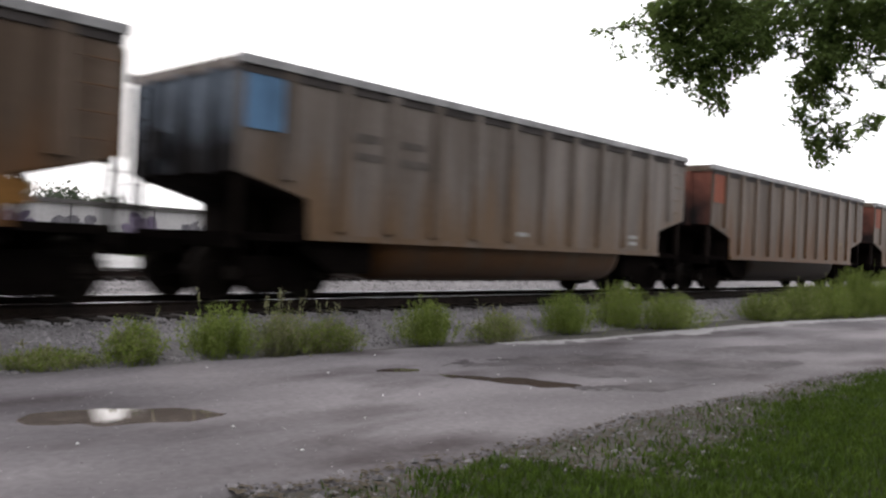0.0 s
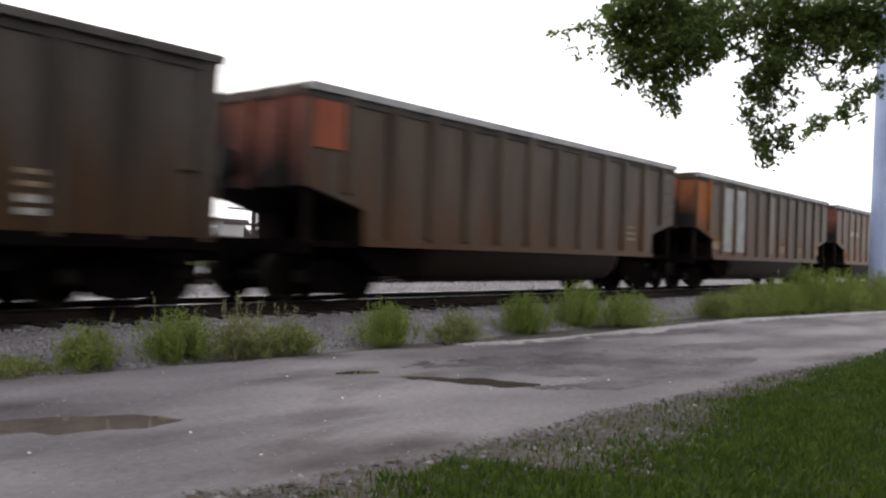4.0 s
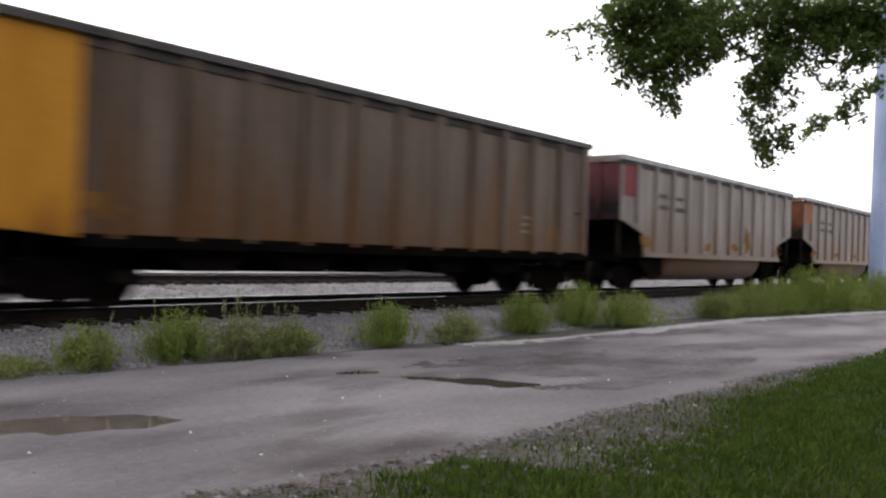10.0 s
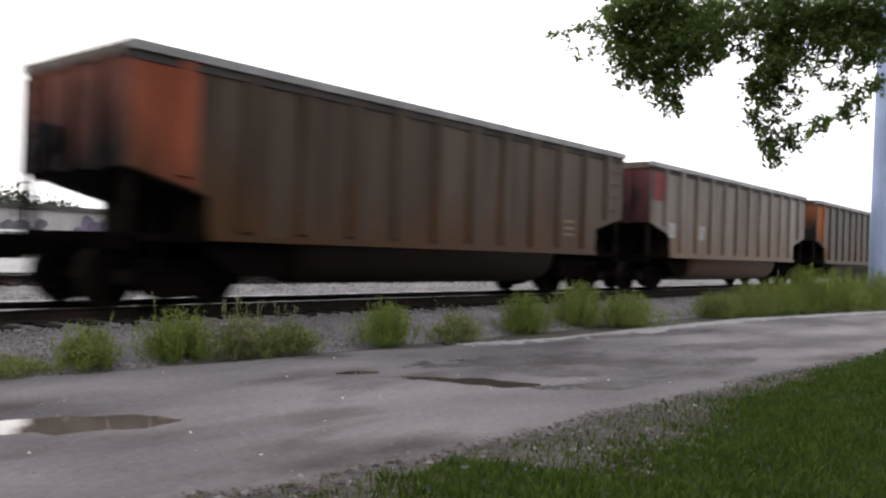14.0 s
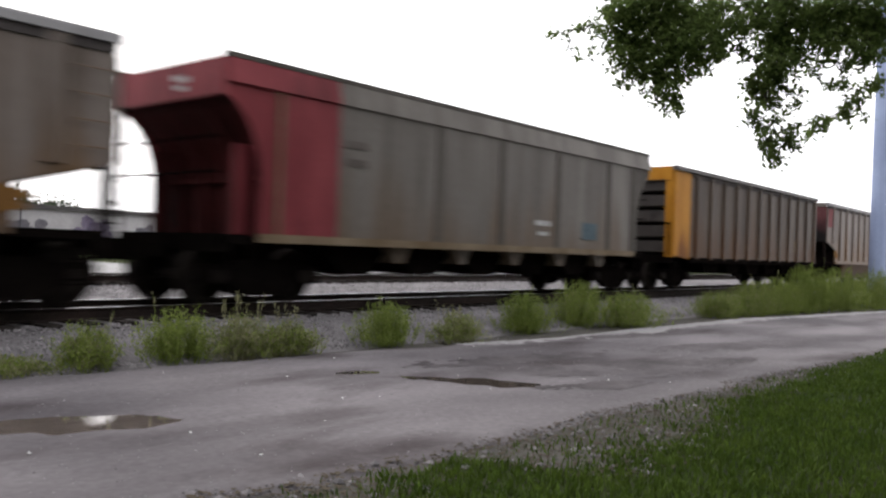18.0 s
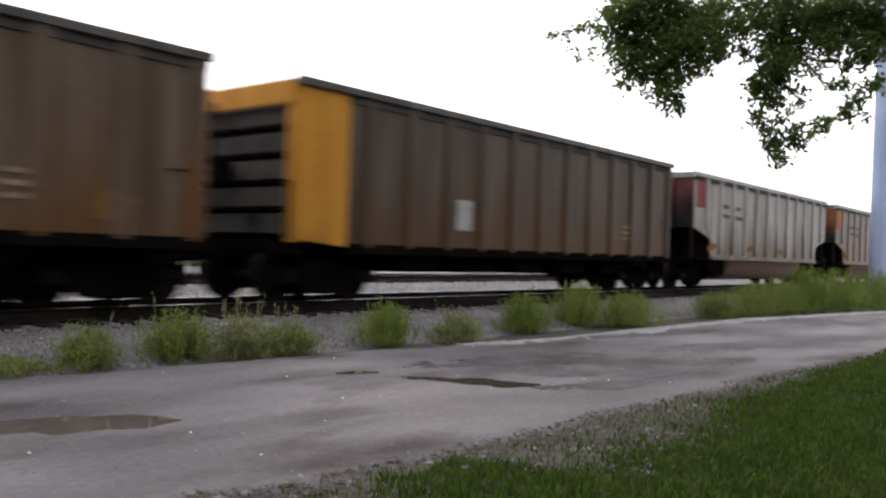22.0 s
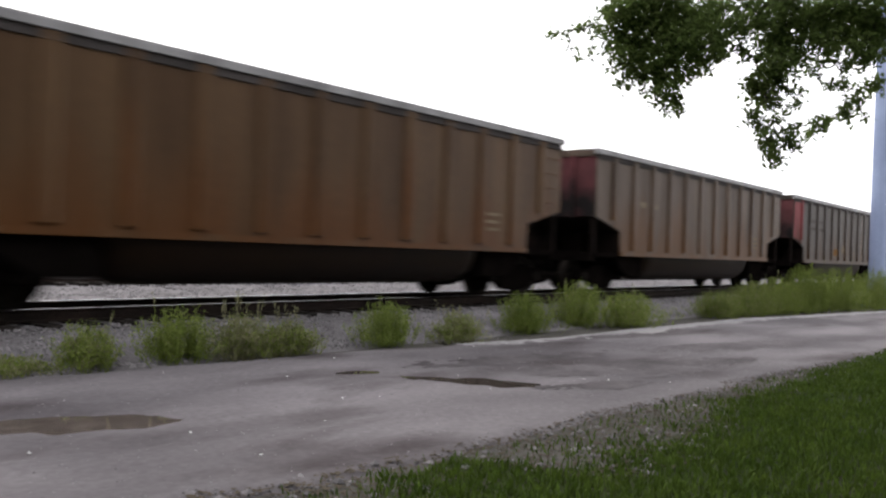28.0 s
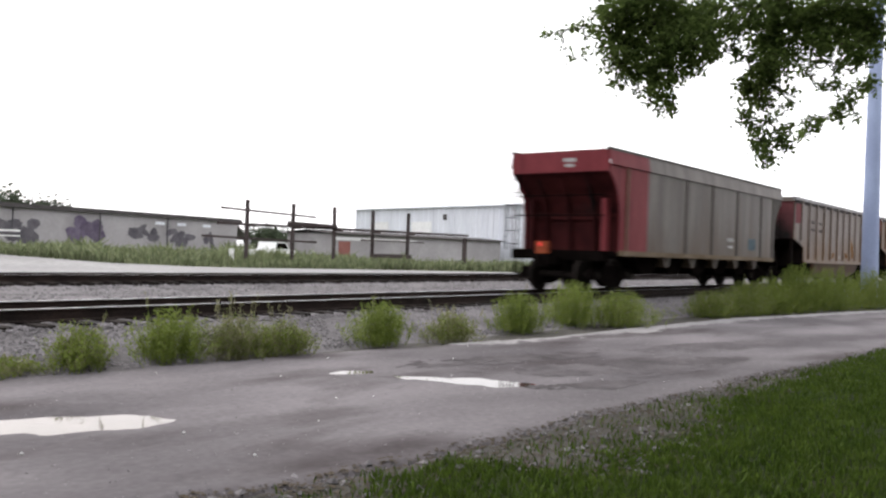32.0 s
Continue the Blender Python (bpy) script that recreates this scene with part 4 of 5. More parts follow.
        part("handrail", shared("handrail3", lambda g: g.tube((0, -1.5, 2.1), (0, 1.5, 2.1), 0.02, 6).tube((0, -1.5, 2.65), (0, 1.5, 2.65), 0.016, 6)), DARK, car, pose(7.24 * s, 0, 0))
        part("walkway", shared("walkway", lambda g: g.box(-0.5, 0.1, -1.5, 1.5, 1.1, 1.14)), DARK, car, pose(7.1 * s, 0, 0, 0, 0, 0 if s > 0 else 180))
    for k in range(5):
        x = -3.95 + 1.95 * k
        part("hopper_pocket", shared("pocket", lambda g: g.prism([(-0.34, 1.06), (0.34, 1.06), (0.12, 0.72), (-0.12, 0.72)], "y", -1.4, 1.4)), p, car, pose(x + 0.97, 0, 0))
        part("hopper_gate", shared("gate", lambda g: g.prism([(-0.9, 1.06), (0.9, 1.06), (0.35, 0.5), (-0.35, 0.5)], "y", -1.2, 1.2)), DARK, car, pose(x, 0, 0))
    part("floor_plate", shared("smooth_floor", lambda g: g.box(-5.0, 5.0, -1.5, 1.5, 1.04, 1.08)), DARK, car)
    mark_sides(car, marks, 1.1)
    return car


shared("brake_wheel", lambda g: g.tube((0, 0, 0), (-0.05, 0, 0), 0.28, 16).box(0.0, 0.16, -0.12, 0.12, -0.2, 0.2))
shared("hopper_corner", lambda g: g.box(-0.1, 0.1, -0.14, 0.14, 1.05, 3.45, 0.02))
A, B, C = gondola, ribbed_hopper, smooth_hopper
TRAIN = [
    (A, "umber", "salmon", "patch", ["stripes"], "dusty brown coal gondola with a faded orange end patch"),
    (A, "umber", "salmon", "patch", ["stripes"], "brown ribbed coal gondola with a salmon end patch"),
    (A, "grey", "blue", "patch", ["bars", "lowstripes"], "grey ribbed coal gondola with a blue end patch"),
    (A, "umber", "salmon", "", ["plates", "ambers", "stripes"], "brown coal gondola with two white panels and rusty red end"),
    (A, "brown", "orange", "wide", ["greypanels", "boxes"], "brown coal gondola with orange end bay and pale patched panels"),
    (A, "brown", "salmon", "patch", ["stripes"], "dark brown coal gondola with a red end patch"),
    (B, "dark", "ochre", "", ["lowstripes", "stripes"], "dark ribbed hopper car with faded ochre end frame"),
    (A, "brown", "red", "wide", ["plates", "stripes"], "brown coal gondola with two white panels and dull red end"),
    (A, "grey", "orange", "patch", ["bars", "lowstripes", "amber"], "grey coal gondola with an orange end patch and dark bars"),
    (A, "pale", "red", "patch", ["bars", "flames", "ambers"], "pale grey coal gondola with a red end patch and dark bars"),
    (B, "umber", "yellow", "", ["stripes", "ambers"], "rusty brown ribbed hopper car with yellow end frame"),
    (A, "dark", "orange", "wide", ["ambers", "stripes"], "dark coal gondola with a rusty orange end bay"),
    (A, "grey", "red", "patch", ["lowplates", "stripes"], "grey-brown coal gondola with red end and low white panels"),
    (A, "brown", "salmon", "wide", ["stripes"], "dark brown coal gondola with orange-red end bay"),
    (A, "grey", "pink", "patch", ["lowstripes", "ambers"], "grey coal gondola with a faded pink end patch"),
    (B, "brown", "yellow", "", ["stripes"], "brown ribbed hopper car with bright yellow end frame"),
    (C, "sand", "red", "", ["bluebox", "cbars"], "grey smooth-sided hopper car with dark red end"),
    (A, "grey", "orange", "patch", ["bars", "ambers", "lowstripes"], "grey coal gondola with a bright orange end patch"),
    (A, "light", "red", "patch", ["bars", "amber"], "light grey coal gondola with a bright red end patch"),
    (B, "brown", "yellow", "", ["oneplate", "stripes"], "brown ribbed hopper car with yellow end and white square"),
    (B, "umber", "yellow", "", ["stripes", "ambers"], "dusty ribbed hopper car with yellow end frame"),
    (A, "slate", "blue", "patch", ["stripes"], "dark grey coal gondola with a blue end patch"),
    (A, "dark", "pink", "wide", ["bars", "palepost"], "slate-grey coal gondola with a faded red end bay"),
    (A, "umber", "red", "", ["smallplates", "stripes"], "brown coal gondola with two small pale panels and red end"),
    (A, "rust", "salmon", "", ["stripes"], "rust-brown coal gondola with a faded salmon end"),
    (A, "grey", "red", "patch", ["bars", "flames", "lowstripes"], "grey coal gondola with a red end patch and orange streaks"),
    (C, "drab", "red", "", ["bluebox"], "grey smooth-sided hopper car with red end closing the train"),
]
CARS = [make(i, *rest) for i, (make, *rest) in enumerate(TRAIN)]
last = CARS[-1]
eot = part("end_of_train_marker", Geo().box(-0.12, 0.1, -0.17, 0.17, 0.98, 1.36, 0.03), ORANGE, last, pose(-7.75, 0.1, 0), "orange end-of-train device")
part("marker_lamp", Geo().tube((-0.12, 0, 1.27), (-0.16, 0, 1.27), 0.055, 12), GLOWRED, eot)


# ---------------------------------------------------------------- plants
def leaves_mesh(name, spots, size, rng, material, lobed=True, lean=1.1):
    """Leaves at the given spots, each a small folded blade."""
    if lobed:
        shape = np.array([(0, 0, 0), (0.32, 0.28, 0.06), (0.2, 0.5, 0.02), (0.42, 0.72, 0.07), (0, 1.0, -0.05), (-0.42, 0.72, 0.07), (-0.2, 0.5, 0.02), (-0.32, 0.28, 0.06), (0, 0.5, -0.04)])
        tri = [(0, 1, 8), (1, 2, 8), (2, 3, 8), (3, 4, 8), (4, 5, 8), (5, 6, 8), (6, 7, 8), (7, 0, 8)]
    else:
        shape = np.array([(0, 0, 0), (0.2, 0.45, 0.05), (0, 1.0, -0.1), (-0.2, 0.45, 0.05)])
        tri = [(0, 1, 2), (0, 2, 3)]
    n, m = len(spots), len(shape)
    s = size * rng.uniform(0.6, 1.25, n)
    a, b, c = rng.uniform(-lean, lean, n) + (1.1 if lean < 1 else 0), rng.uniform(-lean, lean, n), rng.uniform(0, 6.28, n)
    ca, sa, cb, sb, cc, sc = np.cos(a), np.sin(a), np.cos(b), np.sin(b), np.cos(c), np.sin(c)
    turn = np.array([[cc * cb, cc * sb * sa - sc * ca, cc * sb * ca + sc * sa], [sc * cb, sc * sb * sa + cc * ca, sc * sb * ca - cc * sa], [-sb, cb * sa, cb * ca]])
    q = np.einsum("ijn,mj->nmi", turn, shape) * s[:, None, None] + np.asarray(spots, float)[:, None, :]
    verts = q.reshape(-1, 3).tolist()
    faces = (np.array(tri)[None] + m * np.arange(n)[:, None, None]).reshape(-1, 3).tolist()
    me = bpy.data.meshes.new(name)
    me.from_pydata(verts, [], faces)
    me.materials.append(material)
    return me


def limb(g, p0, p1, r0, r1, rng, bend=0.12, n=6):
    """A tapered, slightly crooked limb."""
    p0, p1 = Vector(p0), Vector(p1)
    span = (p1 - p0).length
    pts = [p0.lerp(p1, k / n) + Vector(rng.normal(0, bend * span / n, 3)) * (0 < k < n) for k in range(n + 1)]
    for k in range(n):
        g.tube(pts[k], pts[k + 1], r0 + (r1 - r0) * k / n, 8, r0 + (r1 - r0) * (k + 1) / n)
    return pts


def big_tree():
    rng = np.random.default_rng(21)
    tree = tagged(new("shade_tree"), "broad leafy shade tree overhanging the grass", "tree")
    base = Vector((10.6, -1.9, 0))
    tree.location = base
    g = Geo()
    fork = Vector((0.0, 0.1, 2.9))
    limb(g, (0, 0, -0.1), fork, 0.36, 0.27, rng, 0.03)
    for a in range(6):
        t = 2 * math.pi * a / 6
        g.tube((0.28 * math.cos(t), 0.28 * math.sin(t), 0.3), (0.55 * math.cos(t), 0.55 * math.sin(t), -0.1), 0.13, 6, 0.06)
    ends = [(-2.5, 4.9, 5.0), (-2.3, 4.6, 4.8), (-0.6, 2.6, 6.2), (2.2, 1.2, 6.4), (1.6, -2.0, 6.2), (-1.8, -1.6, 6.4), (0.3, 0.4, 7.6)]
    # includes limbs towards the unseen added crown clumps
    for e in ends + [(-5.5, -1.5, 6.0), (-8.5, 0.5, 5.6), (-7.5, -4.5, 6.2), (-3.0, -5.0, 6.5), (3.5, -5, 6.0), (-10.5, -3.5, 5.8)]:
        limb(g, fork, e, 0.15, 0.05, rng)
    part("trunk", g.mesh("trunk", True), BARK, tree)

    # unseen crown high above and behind the view, spread wide to shade the scene
    spots = []
    for e in ends[2:] + [(-5.5, -1.5, 6.0), (-8.5, 0.5, 5.6), (-7.5, -4.5, 6.2), (-3.0, -5.0, 6.5), (3.5, -5, 6.0), (-11, -2.5, 5.8), (-10.0, -7, 6.2), (-5, -9, 6.4), (-4.8, 1.2, 6.7), (0.2, 3.1, 5.95), (1.2, 2.2, 5.9)]:
        for _ in range(26):
            c = np.array(e) + rng.normal(0, 1.15, 3) * (1, 1, 0.5)
            if e[1] > 2 and e[2] < 6:
                c = np.array(e) + rng.normal(0, 0.5, 3) * (1.2, 1, 0.4)
            spots += [c + rng.normal(0, 0.28, 3) for _ in range(46)]
    crown = new("crown", leaves_mesh("crown", spots, 0.26, rng, LEAF, False))
    crown.parent = tree

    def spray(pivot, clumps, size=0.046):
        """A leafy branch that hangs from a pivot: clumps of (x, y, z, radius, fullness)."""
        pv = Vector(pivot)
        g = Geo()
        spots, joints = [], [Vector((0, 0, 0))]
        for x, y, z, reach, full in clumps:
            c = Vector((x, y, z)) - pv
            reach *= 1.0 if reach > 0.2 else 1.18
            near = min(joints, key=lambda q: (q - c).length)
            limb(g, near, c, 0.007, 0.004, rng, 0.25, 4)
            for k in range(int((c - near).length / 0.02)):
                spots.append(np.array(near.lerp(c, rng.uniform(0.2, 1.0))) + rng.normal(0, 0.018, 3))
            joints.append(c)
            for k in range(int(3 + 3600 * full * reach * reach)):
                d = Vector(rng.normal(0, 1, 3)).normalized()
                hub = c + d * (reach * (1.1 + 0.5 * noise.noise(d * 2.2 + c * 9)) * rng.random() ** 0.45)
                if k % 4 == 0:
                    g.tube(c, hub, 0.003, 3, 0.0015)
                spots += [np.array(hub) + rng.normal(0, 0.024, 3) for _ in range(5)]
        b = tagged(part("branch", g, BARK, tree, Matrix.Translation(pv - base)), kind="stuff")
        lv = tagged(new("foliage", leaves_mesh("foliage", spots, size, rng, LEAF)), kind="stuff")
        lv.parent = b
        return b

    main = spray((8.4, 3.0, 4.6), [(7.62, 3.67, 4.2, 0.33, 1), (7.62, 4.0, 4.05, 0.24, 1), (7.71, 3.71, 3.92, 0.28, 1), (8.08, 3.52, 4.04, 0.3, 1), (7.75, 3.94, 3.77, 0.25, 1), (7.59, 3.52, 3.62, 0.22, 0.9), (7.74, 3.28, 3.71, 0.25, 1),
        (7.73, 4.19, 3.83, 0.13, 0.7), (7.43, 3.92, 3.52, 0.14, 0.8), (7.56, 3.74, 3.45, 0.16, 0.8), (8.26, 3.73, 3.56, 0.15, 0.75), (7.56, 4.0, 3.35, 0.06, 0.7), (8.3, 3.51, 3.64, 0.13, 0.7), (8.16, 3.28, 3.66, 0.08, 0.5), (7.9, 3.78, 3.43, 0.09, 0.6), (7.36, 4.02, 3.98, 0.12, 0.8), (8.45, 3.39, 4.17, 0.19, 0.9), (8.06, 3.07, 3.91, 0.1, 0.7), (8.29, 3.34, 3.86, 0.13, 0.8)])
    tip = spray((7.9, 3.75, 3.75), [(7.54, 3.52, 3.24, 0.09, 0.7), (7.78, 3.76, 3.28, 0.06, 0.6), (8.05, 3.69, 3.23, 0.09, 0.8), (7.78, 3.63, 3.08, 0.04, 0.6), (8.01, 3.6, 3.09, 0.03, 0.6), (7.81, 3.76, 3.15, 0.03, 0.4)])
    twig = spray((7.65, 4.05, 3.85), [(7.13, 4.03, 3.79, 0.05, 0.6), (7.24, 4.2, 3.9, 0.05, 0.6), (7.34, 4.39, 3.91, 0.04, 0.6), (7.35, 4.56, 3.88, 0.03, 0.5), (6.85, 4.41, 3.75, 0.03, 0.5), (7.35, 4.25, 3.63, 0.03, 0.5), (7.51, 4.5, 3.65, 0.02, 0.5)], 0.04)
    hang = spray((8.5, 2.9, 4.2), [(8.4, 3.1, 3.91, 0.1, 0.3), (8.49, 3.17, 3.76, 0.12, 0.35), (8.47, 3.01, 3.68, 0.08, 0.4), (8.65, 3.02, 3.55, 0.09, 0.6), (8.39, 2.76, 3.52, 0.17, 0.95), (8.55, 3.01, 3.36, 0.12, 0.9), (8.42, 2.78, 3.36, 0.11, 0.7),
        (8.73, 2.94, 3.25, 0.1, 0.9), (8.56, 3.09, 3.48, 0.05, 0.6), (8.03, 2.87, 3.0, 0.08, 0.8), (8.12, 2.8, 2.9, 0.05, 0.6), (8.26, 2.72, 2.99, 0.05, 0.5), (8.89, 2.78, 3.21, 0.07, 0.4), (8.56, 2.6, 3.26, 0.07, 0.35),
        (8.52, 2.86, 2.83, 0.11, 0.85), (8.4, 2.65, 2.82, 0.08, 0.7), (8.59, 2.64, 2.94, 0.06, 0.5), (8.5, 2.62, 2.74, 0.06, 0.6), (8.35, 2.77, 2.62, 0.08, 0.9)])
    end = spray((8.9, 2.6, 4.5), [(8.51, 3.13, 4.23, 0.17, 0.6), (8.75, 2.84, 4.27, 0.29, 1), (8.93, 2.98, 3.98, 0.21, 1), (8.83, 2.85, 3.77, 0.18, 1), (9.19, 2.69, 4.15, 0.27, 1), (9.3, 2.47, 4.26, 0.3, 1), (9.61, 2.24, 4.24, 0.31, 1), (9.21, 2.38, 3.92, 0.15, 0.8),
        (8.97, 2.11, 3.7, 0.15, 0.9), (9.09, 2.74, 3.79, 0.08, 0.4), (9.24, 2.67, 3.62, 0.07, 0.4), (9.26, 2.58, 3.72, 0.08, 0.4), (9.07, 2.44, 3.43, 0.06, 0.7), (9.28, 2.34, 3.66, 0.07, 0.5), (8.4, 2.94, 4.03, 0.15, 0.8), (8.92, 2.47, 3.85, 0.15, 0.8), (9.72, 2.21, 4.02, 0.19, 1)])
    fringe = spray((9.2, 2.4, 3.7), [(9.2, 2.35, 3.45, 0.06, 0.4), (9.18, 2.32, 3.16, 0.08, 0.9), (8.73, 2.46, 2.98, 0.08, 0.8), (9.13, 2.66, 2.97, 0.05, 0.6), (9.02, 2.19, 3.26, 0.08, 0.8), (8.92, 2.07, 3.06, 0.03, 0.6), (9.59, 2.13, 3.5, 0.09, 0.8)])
    return main, tip, twig, hang, end, fringe


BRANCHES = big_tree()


def weed(x, y, z, width, height, seed, dry=0.0, label="bushy green weed clump on the ballast edge"):
    rng = np.random.default_rng(seed)
    w = tagged(new("weed_clump"), label, "weed", "weeds along the track")
    w.location = (x, y, z)
    g, spots, straw = Geo(), [], []
    for _ in range(int(170 * min(width, 2.0))):
        u, v = rng.normal(0, 0.25, 2)
        u, v = u * 0.86, v * 0.86
        foot = Vector((u * width, v * width * 0.7, 0))
        far = min(1.0, (u * u + v * v) / 0.3)
        h = height * rng.uniform(0.5, 1.05) * (1 - 0.6 * far)
        tip = foot + Vector((u * 0.3 * width + rng.normal(0, 0.05), v * 0.3 * width + rng.normal(0, 0.05), h))
        g.tube(foot - Vector((0, 0, 0.06)), tip, 0.004, 3, 0.0015)
        for k in range(int(20 + 42 * h)):
            q = foot.lerp(tip, 0.05 + 0.95 * rng.random())
            (straw if rng.random() < dry else spots).append(np.array(q) + rng.normal(0, 0.028, 3))
    for _ in range(int(1 + 16 * dry * (dry > 0.3))):
        foot = Vector((rng.normal(0, 0.2 * width), rng.normal(0, 0.15 * width), 0))
        tip = foot + Vector((rng.normal(0, 0.08), rng.normal(0, 0.08), height * rng.uniform(1.05, 1.4)))
        g.tube(foot, tip, 0.004, 4, 0.002)
        straw += [np.array(foot.lerp(tip, s)) + rng.normal(0, 0.012, 3) for s in rng.uniform(0.75, 1.0, 14)]
    tagged(part("stalk_tuft", g, STRAW if dry > 0.3 else WEED, w), kind="stuff")
    for nm, sp, mt in (("foliage", spots, WEED), ("dry_foliage", straw, STRAW)):
        if sp:
            ob = tagged(new(nm, leaves_mesh(nm, sp, 0.044, rng, mt, False, 0.6)), kind="stuff")
            ob.parent = w
    return w


for k, (x, y, z, wd, ht, dry) in enumerate([
        (4.0, 9.85, 0.05, 1.1, 0.2, 0.35), (5.05, 9.75, 0.06, 0.75, 0.56, 0.25), (6.3, 9.75, 0.08, 0.95, 0.68, 0.05), (7.15, 9.5, 0.08, 0.8, 0.62, 0.6),
        (7.9, 9.4, 0.06, 1.0, 0.5, 0.35), (10.05, 9.5, 0.08, 1.05, 0.72, 0.05), (11.6, 9.2, 0.05, 0.9, 0.5, 0.45), (14.2, 9.55, 0.06, 1.2, 0.78, 0.05),
        (16.6, 9.7, 0.08, 1.6, 0.95, 0.15), (17.7, 9.0, 0.05, 1.6, 0.8, 0.2), (23.2, 9.0, 0.06, 1.8, 0.7, 0.25), (25.0, 8.8, 0.05, 1.8, 1.0, 0.2),
        (26.8, 8.6, 0.05, 2.0, 1.1, 0.1), (28.8, 8.3, 0.05, 2.0, 1.55, 0.0), (31.5, 8.0, 0.05, 2.6, 1.5, 0.05), (34.6, 7.4, 0.05, 2.6, 1.5, 0.1),
        (37.5, 6.6, 0.05, 2.8, 1.6, 0.1), (1.8, 9.9, 0.05, 1.0, 0.35, 0.2)]):
    weed(x, y, z, wd, ht, 100 + k, dry, "pale dry weed clump on the ballast edge" if dry > 0.3 else "bushy green weed clump on the ballast edge")


def grass(name, count, place, size, material, label, seed, width=0.10, clumpy=0.0):
    """Blades of grass joined in one mesh."""
    rng = np.random.default_rng(seed)
    verts, faces = [], []
    for _ in range(count):
        spot = place(rng)
        if spot is None:
            continue
        x, y, z = spot
        a, h = rng.uniform(0, 6.28), size * rng.uniform(0.5, 1.4) * (1 + clumpy * (noise.noise(Vector((x * 0.35, y * 0.35, 2))) + 0.6 * noise.noise(Vector((x * 1.1, y * 1.1, 8)))))
        lx, ly = rng.normal(0, 0.4, 2) * h
        wx, wy = h * width * math.cos(a), h * width * math.sin(a)
        k = len(verts)
        verts += [(x - wx, y - wy, z - 0.01), (x + wx, y + wy, z - 0.01), (x + lx * 0.5 + wx * 0.7, y + ly * 0.5 + wy * 0.7, z + h * 0.65), (x + lx * 0.5 - wx * 0.7, y + ly * 0.5 - wy * 0.7, z + h * 0.65), (x + lx, y + ly, z + h)]
        faces += [(k, k + 1, k + 2, k + 3), (k + 3, k + 2, k + 4)]
    me = bpy.data.meshes.new(name)
    me.from_pydata(verts, [], faces)
    me.materials.append(material)
    return tagged(new(name, me), label, "grass", kind="stuff")


def lawn_spot(rng):
    """Thick on the lawn, thinning out over the broken edge of the lane."""
    x = rng.normal(6.5, 7.5)
    edge = along(x, LAWN)
    y = edge + 1.0 - abs(rng.normal(0, 4.2))
    edge += 0.3 * noise.noise(Vector((x * 0.9, 4, 0))) + 0.22 * noise.noise(Vector((x * 2.6, y * 2.6, 9)))
    over = max(0.0, (y - edge) / max(0.3, along(x, ROAD_NEAR) + 0.1 - edge))
    patchy = 0.5 + 0.9 * noise.noise(Vector((x * 1.6, y * 1.6, 7))) + 0.5 * noise.noise(Vector((x * 5, y * 5, 7)))
    if over > 0 and rng.random() > 0.7 * max(0.0, 1 - over) ** 1.3 * max(0.0, patchy) or over > 1:
        return None
    if noise.noise(Vector((x * 0.9, y * 0.9, 21))) > 0.16 + 0.5 * rng.random():
        return None
    return x, y, ground_z(x, y)


def back_lawn_spot(rng):
    x = rng.uniform(-14, 26)
    return x, rng.uniform(-12, along(x, LAWN) - 0.2), 0.03


grass("lawn_grass", 185000, lawn_spot, 0.05, GRASS, "short green lawn grass beside the lane", 31, 0.13)
grass("lawn_grass", 40000, back_lawn_spot, 0.055, GRASS, "short green lawn grass under the shade tree", 34, 0.2)


def verge_spot(rng):
    x = 19 + 85 * rng.random()
    y = lot_edge(x) + 14 * rng.random() ** 1.6
    return x, y, 0.33 + yard_rise(x, y)


grass("yard_grass", 26000, verge_spot, 0.46, FARLEAF, "tall rough grass edging the gravel yard", 32, 0.1, 1.1)


def bank_spot(rng):
    x = rng.uniform(6, 46)
    low = max(lot_edge(x), 40)
    y = rng.uniform(low, max(low + 1.5, 57.5 + (x - 24) * 0.2))
    return x, y, 0.33 + yard_rise(x, y)


grass("bank_grass", 26000, bank_spot, 0.55, FARLEAF, "tall weeds in front of a grey building", 33, 0.09, 1.2)


def far_tree(x, y, height, width, seed, label):
    rng = np.random.default_rng(seed)
    t = tagged(new("far_tree"), label, "tree", "trees behind the yard")
    t.location = (x, y, 0.3)
    g = Geo()
    limb(g, (0, 0, -0.2), (0, 0, height * 0.5), 0.3, 0.16, rng, 0.05)
    spots = []
    for _ in range(34):
        a, r = rng.uniform(0, 6.28), width * 0.5 * math.sqrt(rng.random())
        c = Vector((r * math.cos(a), r * math.sin(a), height * (0.45 + 0.5 * rng.random() * (1 - 0.5 * r / width))))
        limb(g, (0, 0, height * 0.42), c, 0.08, 0.02, rng, 0.1, 3)
        spots += [np.array(c) + rng.normal(0, width * 0.085, 3) for _ in range(42)]
    part("trunk", g, BARK, t)
    ob = new("crown", leaves_mesh("crown", spots, 0.5, rng, FARTREE, False))
    ob.parent = t


for k, (x, y, h, w) in enumerate([(26, 78, 6.2, 7), (30, 80, 6.2, 7), (34.8, 81, 6.1, 6), (38.3, 80, 5.3, 4), (20, 80, 7.0, 7), (64, 80, 3.4, 5), (68, 83, 3.5, 5)]):
    far_tree(x, y, h, w, 60 + k, "rounded green tree behind the yard buildings")


